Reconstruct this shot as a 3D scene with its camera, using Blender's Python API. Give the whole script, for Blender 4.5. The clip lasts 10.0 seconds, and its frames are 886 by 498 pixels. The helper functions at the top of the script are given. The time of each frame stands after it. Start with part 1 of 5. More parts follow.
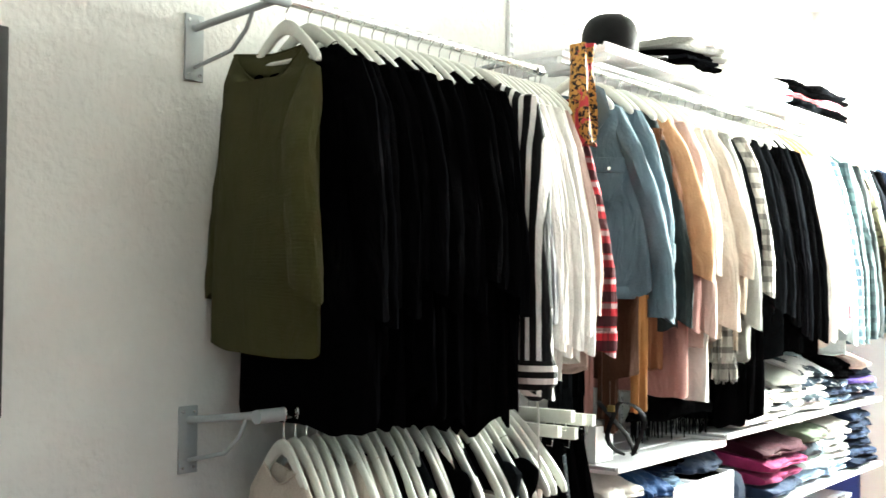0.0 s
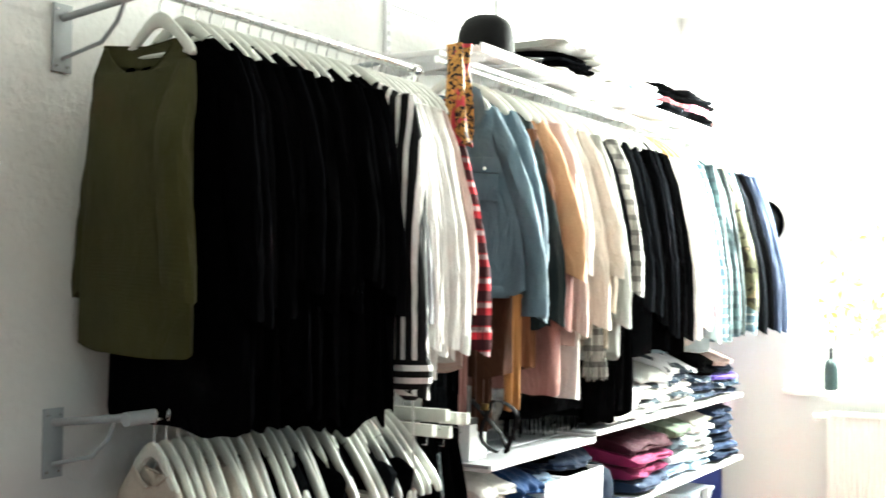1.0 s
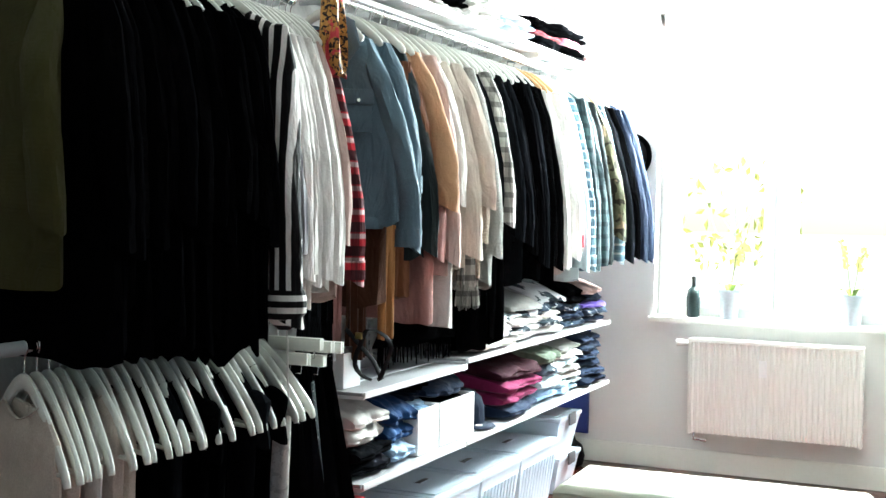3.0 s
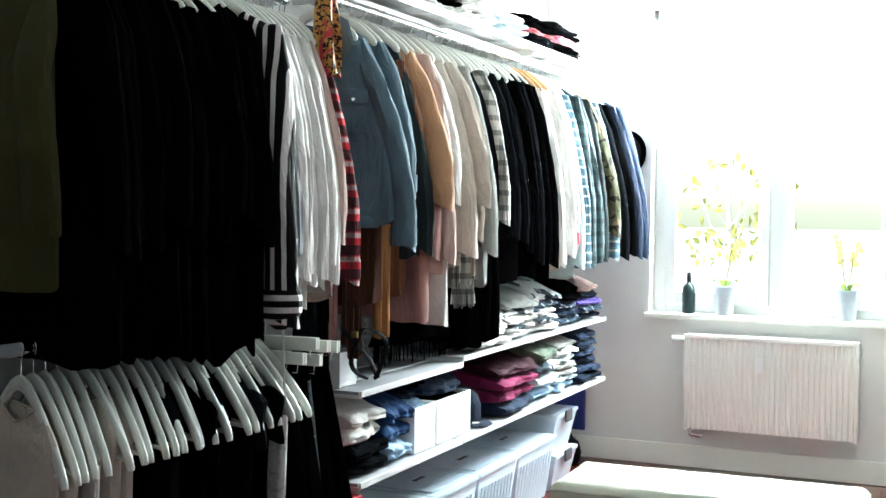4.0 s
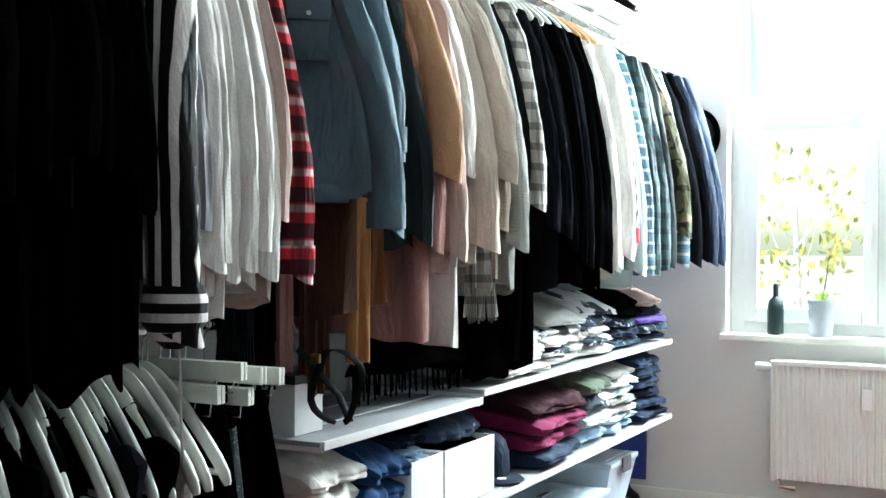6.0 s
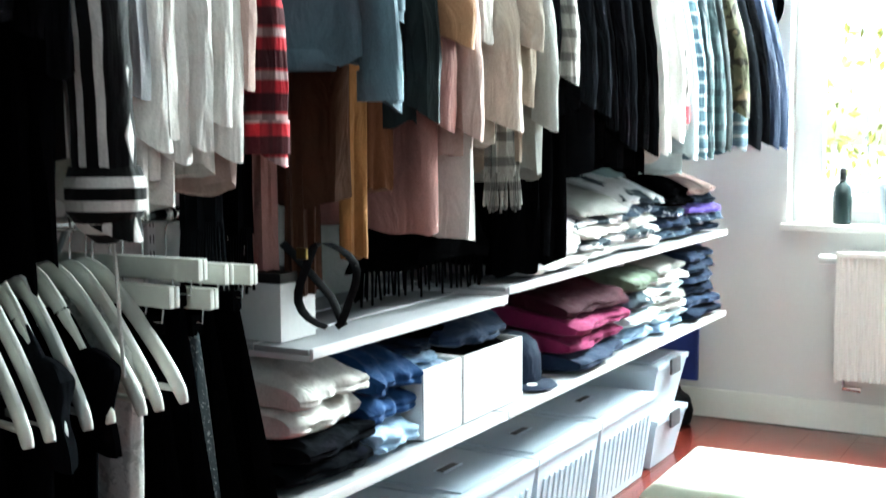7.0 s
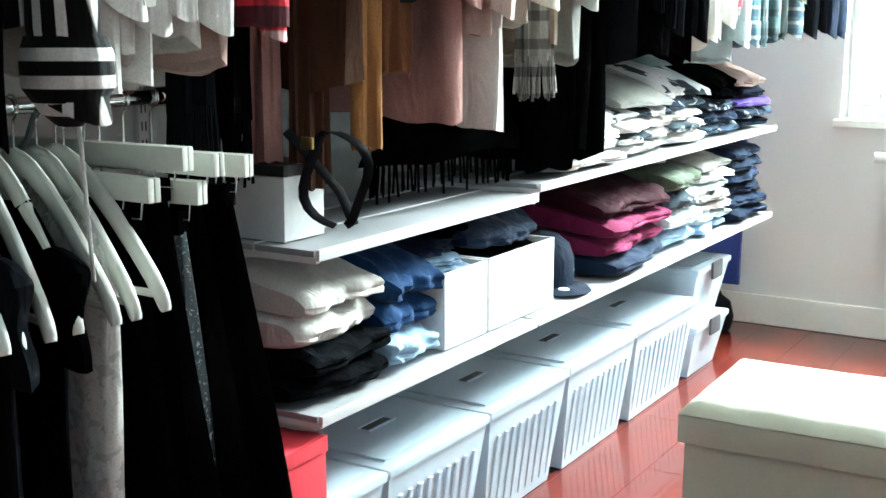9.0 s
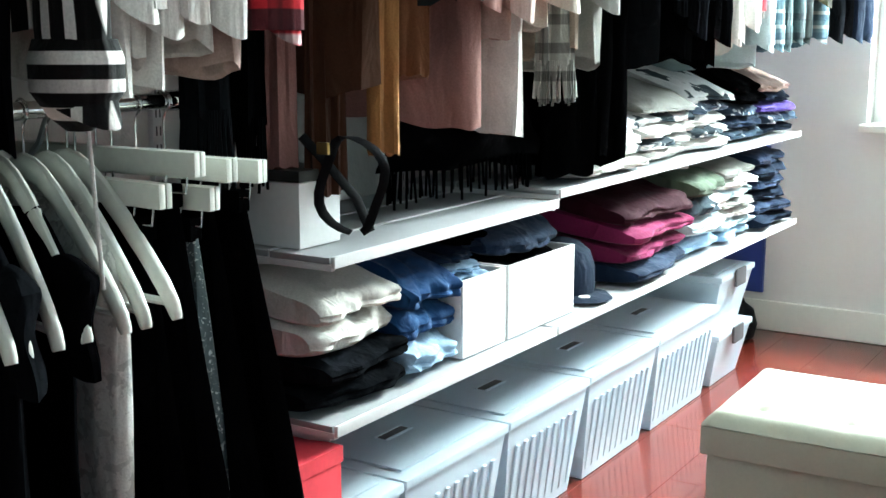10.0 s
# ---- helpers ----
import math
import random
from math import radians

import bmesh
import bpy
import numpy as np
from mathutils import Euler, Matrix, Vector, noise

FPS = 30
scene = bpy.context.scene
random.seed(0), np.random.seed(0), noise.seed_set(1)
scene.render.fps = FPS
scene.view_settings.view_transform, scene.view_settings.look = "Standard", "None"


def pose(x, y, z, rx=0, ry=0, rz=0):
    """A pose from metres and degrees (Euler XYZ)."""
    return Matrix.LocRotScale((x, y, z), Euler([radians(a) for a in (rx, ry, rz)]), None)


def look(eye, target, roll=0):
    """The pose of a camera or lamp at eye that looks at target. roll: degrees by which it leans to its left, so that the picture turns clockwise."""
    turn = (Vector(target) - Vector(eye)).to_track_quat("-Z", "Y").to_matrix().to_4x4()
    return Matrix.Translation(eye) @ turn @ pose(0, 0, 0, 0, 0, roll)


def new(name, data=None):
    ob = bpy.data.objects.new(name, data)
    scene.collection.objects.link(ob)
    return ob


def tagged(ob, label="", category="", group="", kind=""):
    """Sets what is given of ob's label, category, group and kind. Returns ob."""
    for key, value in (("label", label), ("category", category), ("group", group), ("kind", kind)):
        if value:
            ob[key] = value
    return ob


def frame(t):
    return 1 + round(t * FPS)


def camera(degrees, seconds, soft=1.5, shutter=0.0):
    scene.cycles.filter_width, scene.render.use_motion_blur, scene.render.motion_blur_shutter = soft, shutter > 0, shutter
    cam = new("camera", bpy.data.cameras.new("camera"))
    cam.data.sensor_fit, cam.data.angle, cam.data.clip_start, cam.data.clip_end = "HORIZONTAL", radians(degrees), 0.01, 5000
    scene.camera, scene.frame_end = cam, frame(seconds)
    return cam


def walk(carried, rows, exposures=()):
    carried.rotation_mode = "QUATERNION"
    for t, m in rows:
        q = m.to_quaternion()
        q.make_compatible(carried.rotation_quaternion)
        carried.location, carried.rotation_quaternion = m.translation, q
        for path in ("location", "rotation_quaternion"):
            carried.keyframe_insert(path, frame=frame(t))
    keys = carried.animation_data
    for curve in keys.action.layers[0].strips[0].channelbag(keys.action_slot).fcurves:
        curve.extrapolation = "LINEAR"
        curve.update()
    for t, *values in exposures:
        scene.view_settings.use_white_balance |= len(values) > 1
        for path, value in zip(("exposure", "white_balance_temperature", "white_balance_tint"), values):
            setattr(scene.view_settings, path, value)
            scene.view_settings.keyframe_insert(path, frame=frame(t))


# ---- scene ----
cam = camera(41.0, 10.0, soft=1.5, shutter=0.4)
PATH = [
    (0, (2.2879, -1.9528, 1.4234), (1.0963, -0.3474, 1.4766), 0.60),
    (0.5, (2.2804, -1.9556, 1.4255), (1.1597, -0.2999, 1.4774), 0.78),
    (1, (2.2713, -1.9514, 1.4315), (1.2602, -0.2266, 1.4811), 0.86),
    (1.5, (2.2851, -1.9784, 1.4386), (1.4119, -0.1797, 1.4863), 0.80),
    (2, (2.2869, -1.9727, 1.4363), (1.4523, -0.1557, 1.4794), 0.99),
    (2.5, (2.2995, -1.9867, 1.4346), (1.4686, -0.1675, 1.4266), 0.95),
    (3, (2.3057, -1.9905, 1.4360), (1.4794, -0.1704, 1.3706), 0.98),
    (4.3, (2.3147, -2.0006, 1.4419), (1.4991, -0.1759, 1.3716), 0.40),
    (4.5, (2.3163, -2.0024, 1.4429), (1.5026, -0.1768, 1.3718), 0.30),
    (4.7, (2.2202, -1.7327, 1.4096), (1.3917, 0.0866, 1.3496), 0.21),
    (5, (2.0492, -1.2533, 1.3503), (1.1947, 0.5546, 1.3103), 0.05),
    (5.2, (1.9730, -1.0402, 1.3274), (1.1053, 0.7614, 1.2921), 0.03),
    (6.3, (1.8960, -0.7322, 1.2869), (0.9718, 1.0413, 1.2687), 0.22),
    (6.5, (1.8810, -0.6260, 1.2784), (0.9319, 1.1335, 1.2201), -0.21),
    (7, (1.8251, -0.4052, 1.2531), (0.8402, 1.3241, 1.0546), -0.37),
    (7.5, (1.7685, -0.2714, 1.2304), (0.7752, 1.4345, 0.9092), -0.42),
    (8, (1.7513, -0.2605, 1.2276), (0.7627, 1.4357, 0.8456), -0.08),
    (8.5, (1.7472, -0.2521, 1.2266), (0.7535, 1.4429, 0.8533), -0.06),
    (9, (1.7169, -0.1731, 1.2157), (0.6950, 1.5058, 0.8459), 0.01),
    (9.5, (1.7040, -0.1363, 1.2132), (0.6621, 1.5312, 0.8473), 0.14),
    (10, (1.7032, -0.1368, 1.2119), (0.6494, 1.5243, 0.8511), -0.03),
]
EXPOSURES = [(0, 2.35, 7100, -3), (1.0, 2.2, 7000, -3), (2.0, 1.95, 6600, -3), (3.2, 1.3, 6300, -3), (4.5, 0.9, 6150, -3), (5.0, 0.7, 6100, -3), (6.5, 1.05, 6150, -5), (7.5, 1.5, 6150, -7), (8.5, 1.5, 6200, -8), (10.0, 1.3, 6200, -8)]
walk(cam, [(t, look(eye, target, roll)) for t, eye, target, roll in PATH], EXPOSURES)
# ---- light ----
world = bpy.data.worlds.new("sky")
scene.world = world
world.use_nodes = True
wn = world.node_tree.nodes
sky = wn.new("ShaderNodeTexSky")
sky.sky_type, sky.sun_disc = "NISHITA", False
sky.sun_elevation, sky.sun_rotation = radians(43), radians(211)
wn["Background"].inputs["Strength"].default_value = 0.15
world.node_tree.links.new(sky.outputs[0], wn["Background"].inputs["Color"])


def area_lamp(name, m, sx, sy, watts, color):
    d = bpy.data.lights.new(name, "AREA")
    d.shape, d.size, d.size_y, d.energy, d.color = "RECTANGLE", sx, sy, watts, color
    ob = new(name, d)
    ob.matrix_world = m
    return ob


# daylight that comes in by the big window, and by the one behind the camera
area_lamp("window_daylight", look((1.31, 4.87, 2.17), (1.2, 0.6, 0.5)), 1.22, 0.7, 300, (0.93, 0.96, 1.0))
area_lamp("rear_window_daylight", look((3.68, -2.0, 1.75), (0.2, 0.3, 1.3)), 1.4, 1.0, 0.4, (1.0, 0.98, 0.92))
sun = new("sun", bpy.data.lights.new("sun", "SUN"))
sun.data.energy, sun.data.angle, sun.data.color = 5.0, radians(0.5), (1.0, 0.95, 0.87)
sun.matrix_world = look((-6, -10, 11), (0, 0, 0))

# ---- materials ----


def link(nt, a, b):
    nt.links.new(a, b)


def surface(name, color, rough=0.7, vary=0.12, scale=6.0, grain=60.0, bump=0.15, metal=0.0, spec=0.5, sheen=0.0, coat=0.0, dist=0.002, per_object=0.0):
    """A plain surface: large stains, fine grain, fine relief."""
    m = bpy.data.materials.new(name)
    m.use_nodes = True
    nt = m.node_tree
    b = nt.nodes["Principled BSDF"]
    co = nt.nodes.new("ShaderNodeTexCoord")
    n1 = nt.nodes.new("ShaderNodeTexNoise")
    n1.inputs["Scale"].default_value, n1.inputs["Detail"].default_value = scale, 4
    n2 = nt.nodes.new("ShaderNodeTexNoise")
    n2.inputs["Scale"].default_value, n2.inputs["Detail"].default_value = grain, 3
    link(nt, co.outputs["Object"], n1.inputs["Vector"])
    link(nt, co.outputs["Object"], n2.inputs["Vector"])
    add = nt.nodes.new("ShaderNodeMath")
    add.operation = "ADD"
    link(nt, n1.outputs[0], add.inputs[0])
    link(nt, n2.outputs[0], add.inputs[1])
    mr = nt.nodes.new("ShaderNodeMapRange")
    mr.inputs[1].default_value, mr.inputs[2].default_value = 0.65, 1.35
    mr.inputs[3].default_value, mr.inputs[4].default_value = 1 - vary, 1 + vary
    link(nt, add.outputs[0], mr.inputs[0])
    mul = nt.nodes.new("ShaderNodeVectorMath")
    mul.operation = "SCALE"
    mul.inputs[0].default_value = color
    last = mr.outputs[0]
    if per_object:
        info = nt.nodes.new("ShaderNodeObjectInfo")
        r2 = nt.nodes.new("ShaderNodeMapRange")
        r2.inputs[3].default_value, r2.inputs[4].default_value = 1 - per_object, 1 + per_object
        link(nt, info.outputs["Random"], r2.inputs[0])
        mm = nt.nodes.new("ShaderNodeMath")
        mm.operation = "MULTIPLY"
        link(nt, last, mm.inputs[0])
        link(nt, r2.outputs[0], mm.inputs[1])
        last = mm.outputs[0]
    link(nt, last, mul.inputs["Scale"])
    link(nt, mul.outputs[0], b.inputs["Base Color"])
    b.inputs["Roughness"].default_value, b.inputs["Metallic"].default_value = rough, metal
    b.inputs["Specular IOR Level"].default_value = spec
    b.inputs["Sheen Weight"].default_value = sheen
    b.inputs["Coat Weight"].default_value = coat
    if bump:
        bp = nt.nodes.new("ShaderNodeBump")
        bp.inputs["Strength"].default_value, bp.inputs["Distance"].default_value = bump, dist
        link(nt, n2.outputs[0], bp.inputs["Height"])
        link(nt, bp.outputs[0], b.inputs["Normal"])
    m["mul"] = mul.name
    return m


def cloth(name, color, rough=0.9, vary=0.18, ribs=0.0):
    m = surface(name, color, rough, vary, 9.0, 260.0, 0.35, spec=0.0 if max(color) < 0.012 else 0.12, sheen=0.0 if max(color) < 0.04 else 0.06, dist=0.0012)
    nt = m.node_tree
    co = nt.nodes.new("ShaderNodeTexCoord")
    mp = nt.nodes.new("ShaderNodeMapping")
    mp.inputs["Scale"].default_value = (1.0, 1.0, 0.45)
    wr = nt.nodes.new("ShaderNodeTexNoise")
    wr.inputs["Scale"].default_value, wr.inputs["Detail"].default_value, wr.inputs["Distortion"].default_value = 17.0, 2.0, 1.2
    wb = nt.nodes.new("ShaderNodeBump")
    wb.inputs["Strength"].default_value, wb.inputs["Distance"].default_value = 0.45, 0.02
    link(nt, co.outputs["Object"], mp.inputs["Vector"])
    link(nt, mp.outputs[0], wr.inputs["Vector"])
    link(nt, wr.outputs[0], wb.inputs["Height"])
    shader = nt.nodes["Principled BSDF"]
    link(nt, shader.inputs["Normal"].links[0].from_socket, wb.inputs["Normal"])
    link(nt, wb.outputs[0], shader.inputs["Normal"])
    if ribs:
        co = nt.nodes.new("ShaderNodeTexCoord")
        wv = nt.nodes.new("ShaderNodeTexWave")
        wv.bands_direction = "Z"
        wv.inputs["Scale"].default_value, wv.inputs["Distortion"].default_value = ribs, 1.5
        wv.inputs["Detail"].default_value, wv.inputs["Detail Scale"].default_value = 2, 3
        bp = nt.nodes.new("ShaderNodeBump")
        bp.inputs["Strength"].default_value, bp.inputs["Distance"].default_value = 0.7, 0.003
        link(nt, co.outputs["Object"], wv.inputs["Vector"])
        link(nt, wv.outputs[1], bp.inputs["Height"])
        b = nt.nodes["Principled BSDF"]
        link(nt, b.inputs["Normal"].links[0].from_socket, bp.inputs["Normal"])
        link(nt, bp.outputs[0], b.inputs["Normal"])
    return m


def bands(m, color, axis, scale, edge, mix=1.0, phase=0.0):
    """Lays woven bands of another colour over a cloth, along one axis."""
    nt = m.node_tree
    b = nt.nodes["Principled BSDF"]
    co = nt.nodes.new("ShaderNodeTexCoord")
    wv = nt.nodes.new("ShaderNodeTexWave")
    wv.bands_direction = axis
    wv.inputs["Scale"].default_value, wv.inputs["Distortion"].default_value = scale, 0.6
    wv.inputs["Detail"].default_value, wv.inputs["Phase Offset"].default_value = 1, phase
    wv.inputs["Detail Scale"].default_value = 0.6
    link(nt, co.outputs["Object"], wv.inputs["Vector"])
    mr = nt.nodes.new("ShaderNodeMapRange")
    mr.inputs[1].default_value, mr.inputs[2].default_value = edge - 0.05, edge + 0.05
    mr.inputs[4].default_value = mix
    link(nt, wv.outputs[1], mr.inputs[0])
    mx = nt.nodes.new("ShaderNodeMix")
    mx.data_type = "RGBA"
    link(nt, mr.outputs[0], mx.inputs[0])
    link(nt, b.inputs["Base Color"].links[0].from_socket, mx.inputs[6])
    mx.inputs[7].default_value = (*color, 1)
    link(nt, mx.outputs[2], b.inputs["Base Color"])
    return m


def blotches(m, color, scale, edge):
    nt = m.node_tree
    b = nt.nodes["Principled BSDF"]
    co = nt.nodes.new("ShaderNodeTexCoord")
    n = nt.nodes.new("ShaderNodeTexNoise")
    n.inputs["Scale"].default_value, n.inputs["Detail"].default_value, n.inputs["Distortion"].default_value = scale, 2, 0.8
    link(nt, co.outputs["Object"], n.inputs["Vector"])
    mr = nt.nodes.new("ShaderNodeMapRange")
    mr.inputs[1].default_value, mr.inputs[2].default_value = edge - 0.015, edge + 0.015
    link(nt, n.outputs[0], mr.inputs[0])
    mx = nt.nodes.new("ShaderNodeMix")
    mx.data_type = "RGBA"
    link(nt, mr.outputs[0], mx.inputs[0])
    link(nt, b.inputs["Base Color"].links[0].from_socket, mx.inputs[6])
    mx.inputs[7].default_value = (*color, 1)
    link(nt, mx.outputs[2], b.inputs["Base Color"])
    return m


M = {}
M["wall"] = surface("wall_paint", (0.69, 0.69, 0.665), 0.85, 0.02, 1.5, 45, 0.75, dist=0.005)
M["wall_smooth"] = surface("smooth_wall_paint", (0.69, 0.68, 0.665), 0.85, 0.02, 1.5, 60, 0.12, dist=0.002)
# made-up dark tone for the unseen walls, to weaken bounce on near clothes
M["rear_wall"] = surface("low_bounce_wall_paint", (0.2, 0.21, 0.22), 0.85, 0.04, 1.5, 60, 0.15, dist=0.002)
M["ceiling"] = surface("ceiling_paint", (0.74, 0.74, 0.73), 0.9, 0.02, 1.5, 60, 0.2)
M["skirting"] = surface("skirting_paint", (0.76, 0.75, 0.7), 0.45, 0.03, 4, 50, 0.05)
M["floor"] = surface("red_brown_laminate", (0.115, 0.017, 0.011), 0.22, 0.3, 7, 30, 0.0, coat=0.3, per_object=0.12)
M["joint"] = surface("floor_joint", (0.09, 0.022, 0.014), 0.8, 0.2)
M["grey_metal"] = surface("grey_painted_steel", (0.33, 0.36, 0.37), 0.45, 0.06, 10, 120, 0.08)
M["chrome"] = surface("chrome", (0.8, 0.8, 0.8), 0.14, 0.05, 10, 80, 0.02, metal=1.0)
M["wire"] = surface("steel_wire", (0.62, 0.62, 0.62), 0.25, 0.05, 10, 80, 0.0, metal=1.0)
M["white_metal"] = surface("white_painted_steel", (0.75, 0.75, 0.76), 0.4, 0.04, 5, 60, 0.05)
# white shelf decks; the shade on them is put into this grey
M["deck"] = surface("shaded_white_deck", (0.36, 0.37, 0.39), 0.45, 0.05, 5, 60, 0.05)
M["hanger_white"] = surface("white_lacquered_wood", (0.6, 0.61, 0.56), 0.42, 0.06, 14, 90, 0.1, per_object=0.07)
M["hanger_wood"] = surface("beech_wood", (0.5, 0.28, 0.12), 0.45, 0.15, 20, 90, 0.1)
M["upvc"] = surface("white_window_plastic", (0.72, 0.74, 0.73), 0.35, 0.02, 3, 40, 0.03)
M["radiator"] = surface("radiator_enamel", (0.78, 0.77, 0.73), 0.35, 0.02, 3, 40, 0.03)
M["leather"] = surface("cream_leatherette", (0.5, 0.52, 0.42), 0.42, 0.05, 5, 140, 0.25, dist=0.001)
M["card"] = surface("white_cardboard", (0.78, 0.78, 0.78), 0.7, 0.04, 5, 80, 0.08)
M["red_box"] = surface("red_cardboard", (0.55, 0.03, 0.05), 0.5, 0.08, 5, 80, 0.08)
M["blue"] = surface("dark_blue_board", (0.012, 0.03, 0.2), 0.5, 0.08, 5, 80, 0.05)
M["black_plastic"] = surface("black_plastic", (0.012, 0.012, 0.013), 0.4, 0.1, 6, 90, 0.05)
M["black_leather"] = surface("black_leather", (0.004, 0.004, 0.005), 0.5, 0.15, 12, 200, 0.3, spec=0.03, dist=0.001)
M["straw"] = surface("black_straw", (0.005, 0.005, 0.0055), 0.7, 0.3, 20, 300, 0.8, spec=0.1)
M["grey_plastic"] = surface("dark_grey_clip", (0.09, 0.09, 0.1), 0.4, 0.1)
M["bottle"] = surface("dark_green_bottle", (0.02, 0.035, 0.035), 0.2, 0.1)
M["pot"] = surface("zinc_pot", (0.45, 0.5, 0.56), 0.4, 0.1, 12, 90, 0.1, metal=0.3)
M["leaf"] = surface("orchid_leaf", (0.16, 0.24, 0.03), 0.5, 0.3, 30, 200, 0.1)
M["petal"] = surface("pale_yellow_petal", (0.75, 0.7, 0.3), 0.6, 0.1, 30, 200, 0.1)
M["stem"] = surface("green_stem", (0.2, 0.26, 0.08), 0.6, 0.2, 30, 200, 0.1)
M["bark"] = surface("birch_bark", (0.62, 0.6, 0.55), 0.9, 0.3)
M["tree_leaf"] = surface("tree_leaves", (0.4, 0.4, 0.1), 0.6, 0.4, 3, 20, 0.0, per_object=0.2)
M["yard"] = surface("pale_paving", (0.5, 0.49, 0.46), 0.9, 0.3, 0.3, 6, 0.2)


def plastic():
    m = surface("frosted_clear_plastic", (0.78, 0.9, 1.0), 0.32, 0.02, 4, 60, 0.05)
    b = m.node_tree.nodes["Principled BSDF"]
    b.inputs["Transmission Weight"].default_value = 0.4
    b.inputs["IOR"].default_value = 1.2
    return m


def glass():
    m = bpy.data.materials.new("window_glass")
    m.use_nodes = True
    b = m.node_tree.nodes["Principled BSDF"]
    b.inputs["Base Color"].default_value = (1, 1, 1, 1)
    b.inputs["Roughness"].default_value = 0.0
    b.inputs["Transmission Weight"].default_value = 1.0
    b.inputs["IOR"].default_value = 1.05
    return m


M["plastic"], M["glass"] = plastic(), glass()

C = {
    "olive": cloth("olive_knit", (0.055, 0.052, 0.013), ribs=170.0),
    "black": cloth("black_cloth", (0.0012, 0.0012, 0.0014)),
    "black2": cloth("black_knit", (0.0016, 0.0016, 0.0018), ribs=150.0),
    "black3": cloth("black_satin", (0.0014, 0.0014, 0.0017), rough=0.82),
    "charcoal": cloth("charcoal_cloth", (0.0045, 0.005, 0.006)),
    "grey": cloth("grey_cloth", (0.17, 0.17, 0.18)),
    "dark_teal": cloth("dark_green_grey_cloth", (0.014, 0.02, 0.021)),
    "white": cloth("white_cotton", (0.63, 0.615, 0.59)),
    "offwhite": cloth("off_white_cotton", (0.58, 0.56, 0.53)),
    "cream": cloth("cream_cotton", (0.48, 0.42, 0.36)),
    "beige": cloth("beige_knit", (0.36, 0.29, 0.23), ribs=140.0),
    "peach": cloth("peach_suede", (0.42, 0.24, 0.135)),
    "rust": cloth("rust_brown_suede", (0.14, 0.055, 0.025)),
    "brown": cloth("brown_suede", (0.06, 0.025, 0.014)),
    "mustard": cloth("mustard_wool", (0.3, 0.14, 0.05)),
    "rose": cloth("dusty_rose_cloth", (0.3, 0.155, 0.14)),
    "blush": cloth("pale_pink_cloth", (0.43, 0.31, 0.28)),
    "pink": cloth("bright_pink_cloth", (0.7, 0.2, 0.3)),
    "red": cloth("red_cloth", (0.26, 0.008, 0.02)),
    "wine": cloth("wine_red_cloth", (0.022, 0.002, 0.007)),
    "magenta": cloth("magenta_jersey", (0.15, 0.009, 0.055)),
    "denim": cloth("washed_denim", (0.085, 0.135, 0.17), ribs=0.0),
    "denim_dark": cloth("dark_denim", (0.009, 0.019, 0.045)),
    "jeans": cloth("blue_denim", (0.01, 0.042, 0.125)),
    "jeans_pale": cloth("pale_denim", (0.32, 0.45, 0.6)),
    "navy": cloth("navy_cloth", (0.007, 0.013, 0.028)),
    "sage": cloth("sage_green_jersey", (0.09, 0.115, 0.085)),
    "pale_blue": cloth("pale_blue_cotton", (0.42, 0.52, 0.55)),
    "purple": cloth("violet_cloth", (0.16, 0.11, 0.45)),
    "flannel": cloth("red_check_flannel", (0.5, 0.02, 0.035)),
    "plaid_blue": cloth("blue_check_cotton", (0.11, 0.18, 0.21)),
    "plaid_teal": cloth("teal_check_cotton", (0.04, 0.075, 0.08)),
    "plaid_grey": cloth("grey_check_wool", (0.5, 0.48, 0.44)),
    "camo": cloth("camouflage_twill", (0.085, 0.085, 0.05)),
    "stripe": cloth("black_white_striped_cloth", (0.7, 0.68, 0.66)),
    "print": cloth("yellow_black_printed_silk", (0.45, 0.22, 0.06), rough=0.6),
    "print_white": cloth("white_printed_cotton", (0.72, 0.72, 0.73)),
    "print_navy": cloth("navy_printed_cotton", (0.03, 0.05, 0.08)),
    "lace": cloth("white_lace", (0.6, 0.6, 0.57)),
    "sequin": cloth("grey_sequined_cloth", (0.1, 0.13, 0.14), rough=0.35),
    "heather": cloth("grey_heather_knit", (0.3, 0.3, 0.28), ribs=140.0),
}
bands(bands(C["flannel"], (0.012, 0.008, 0.012), "Z", 4.2, 0.62, 0.9), (0.6, 0.5, 0.5), "Z", 4.2, 0.9, 0.8, 2.4)
bands(C["flannel"], (0.02, 0.008, 0.01), "X", 5.0, 0.75, 0.55)
bands(C["flannel"], (0.02, 0.008, 0.01), "Y", 6.0, 0.78, 0.5)
for key, dark in (("plaid_blue", (0.05, 0.09, 0.13)), ("plaid_teal", (0.012, 0.02, 0.025)), ("plaid_grey", (0.02, 0.02, 0.02))):
    bands(bands(C[key], dark, "Z", 5.2, 0.7, 0.6), dark, "X", 4.6, 0.72, 0.5)
    bands(C[key], dark, "Y", 8.0, 0.72, 0.5)
bands(C["plaid_blue"], (0.5, 0.53, 0.52), "Z", 6.8, 0.86, 0.6, 1.0)
blotches(blotches(C["camo"], (0.02, 0.018, 0.012), 14, 0.55), (0.17, 0.13, 0.08), 11, 0.6)
blotches(blotches(C["print"], (0.02, 0.015, 0.015), 75, 0.54), (0.5, 0.05, 0.07), 22, 0.58)
blotches(C["print_white"], (0.03, 0.045, 0.06), 9, 0.55)
blotches(C["print_navy"], (0.55, 0.58, 0.62), 22, 0.62)
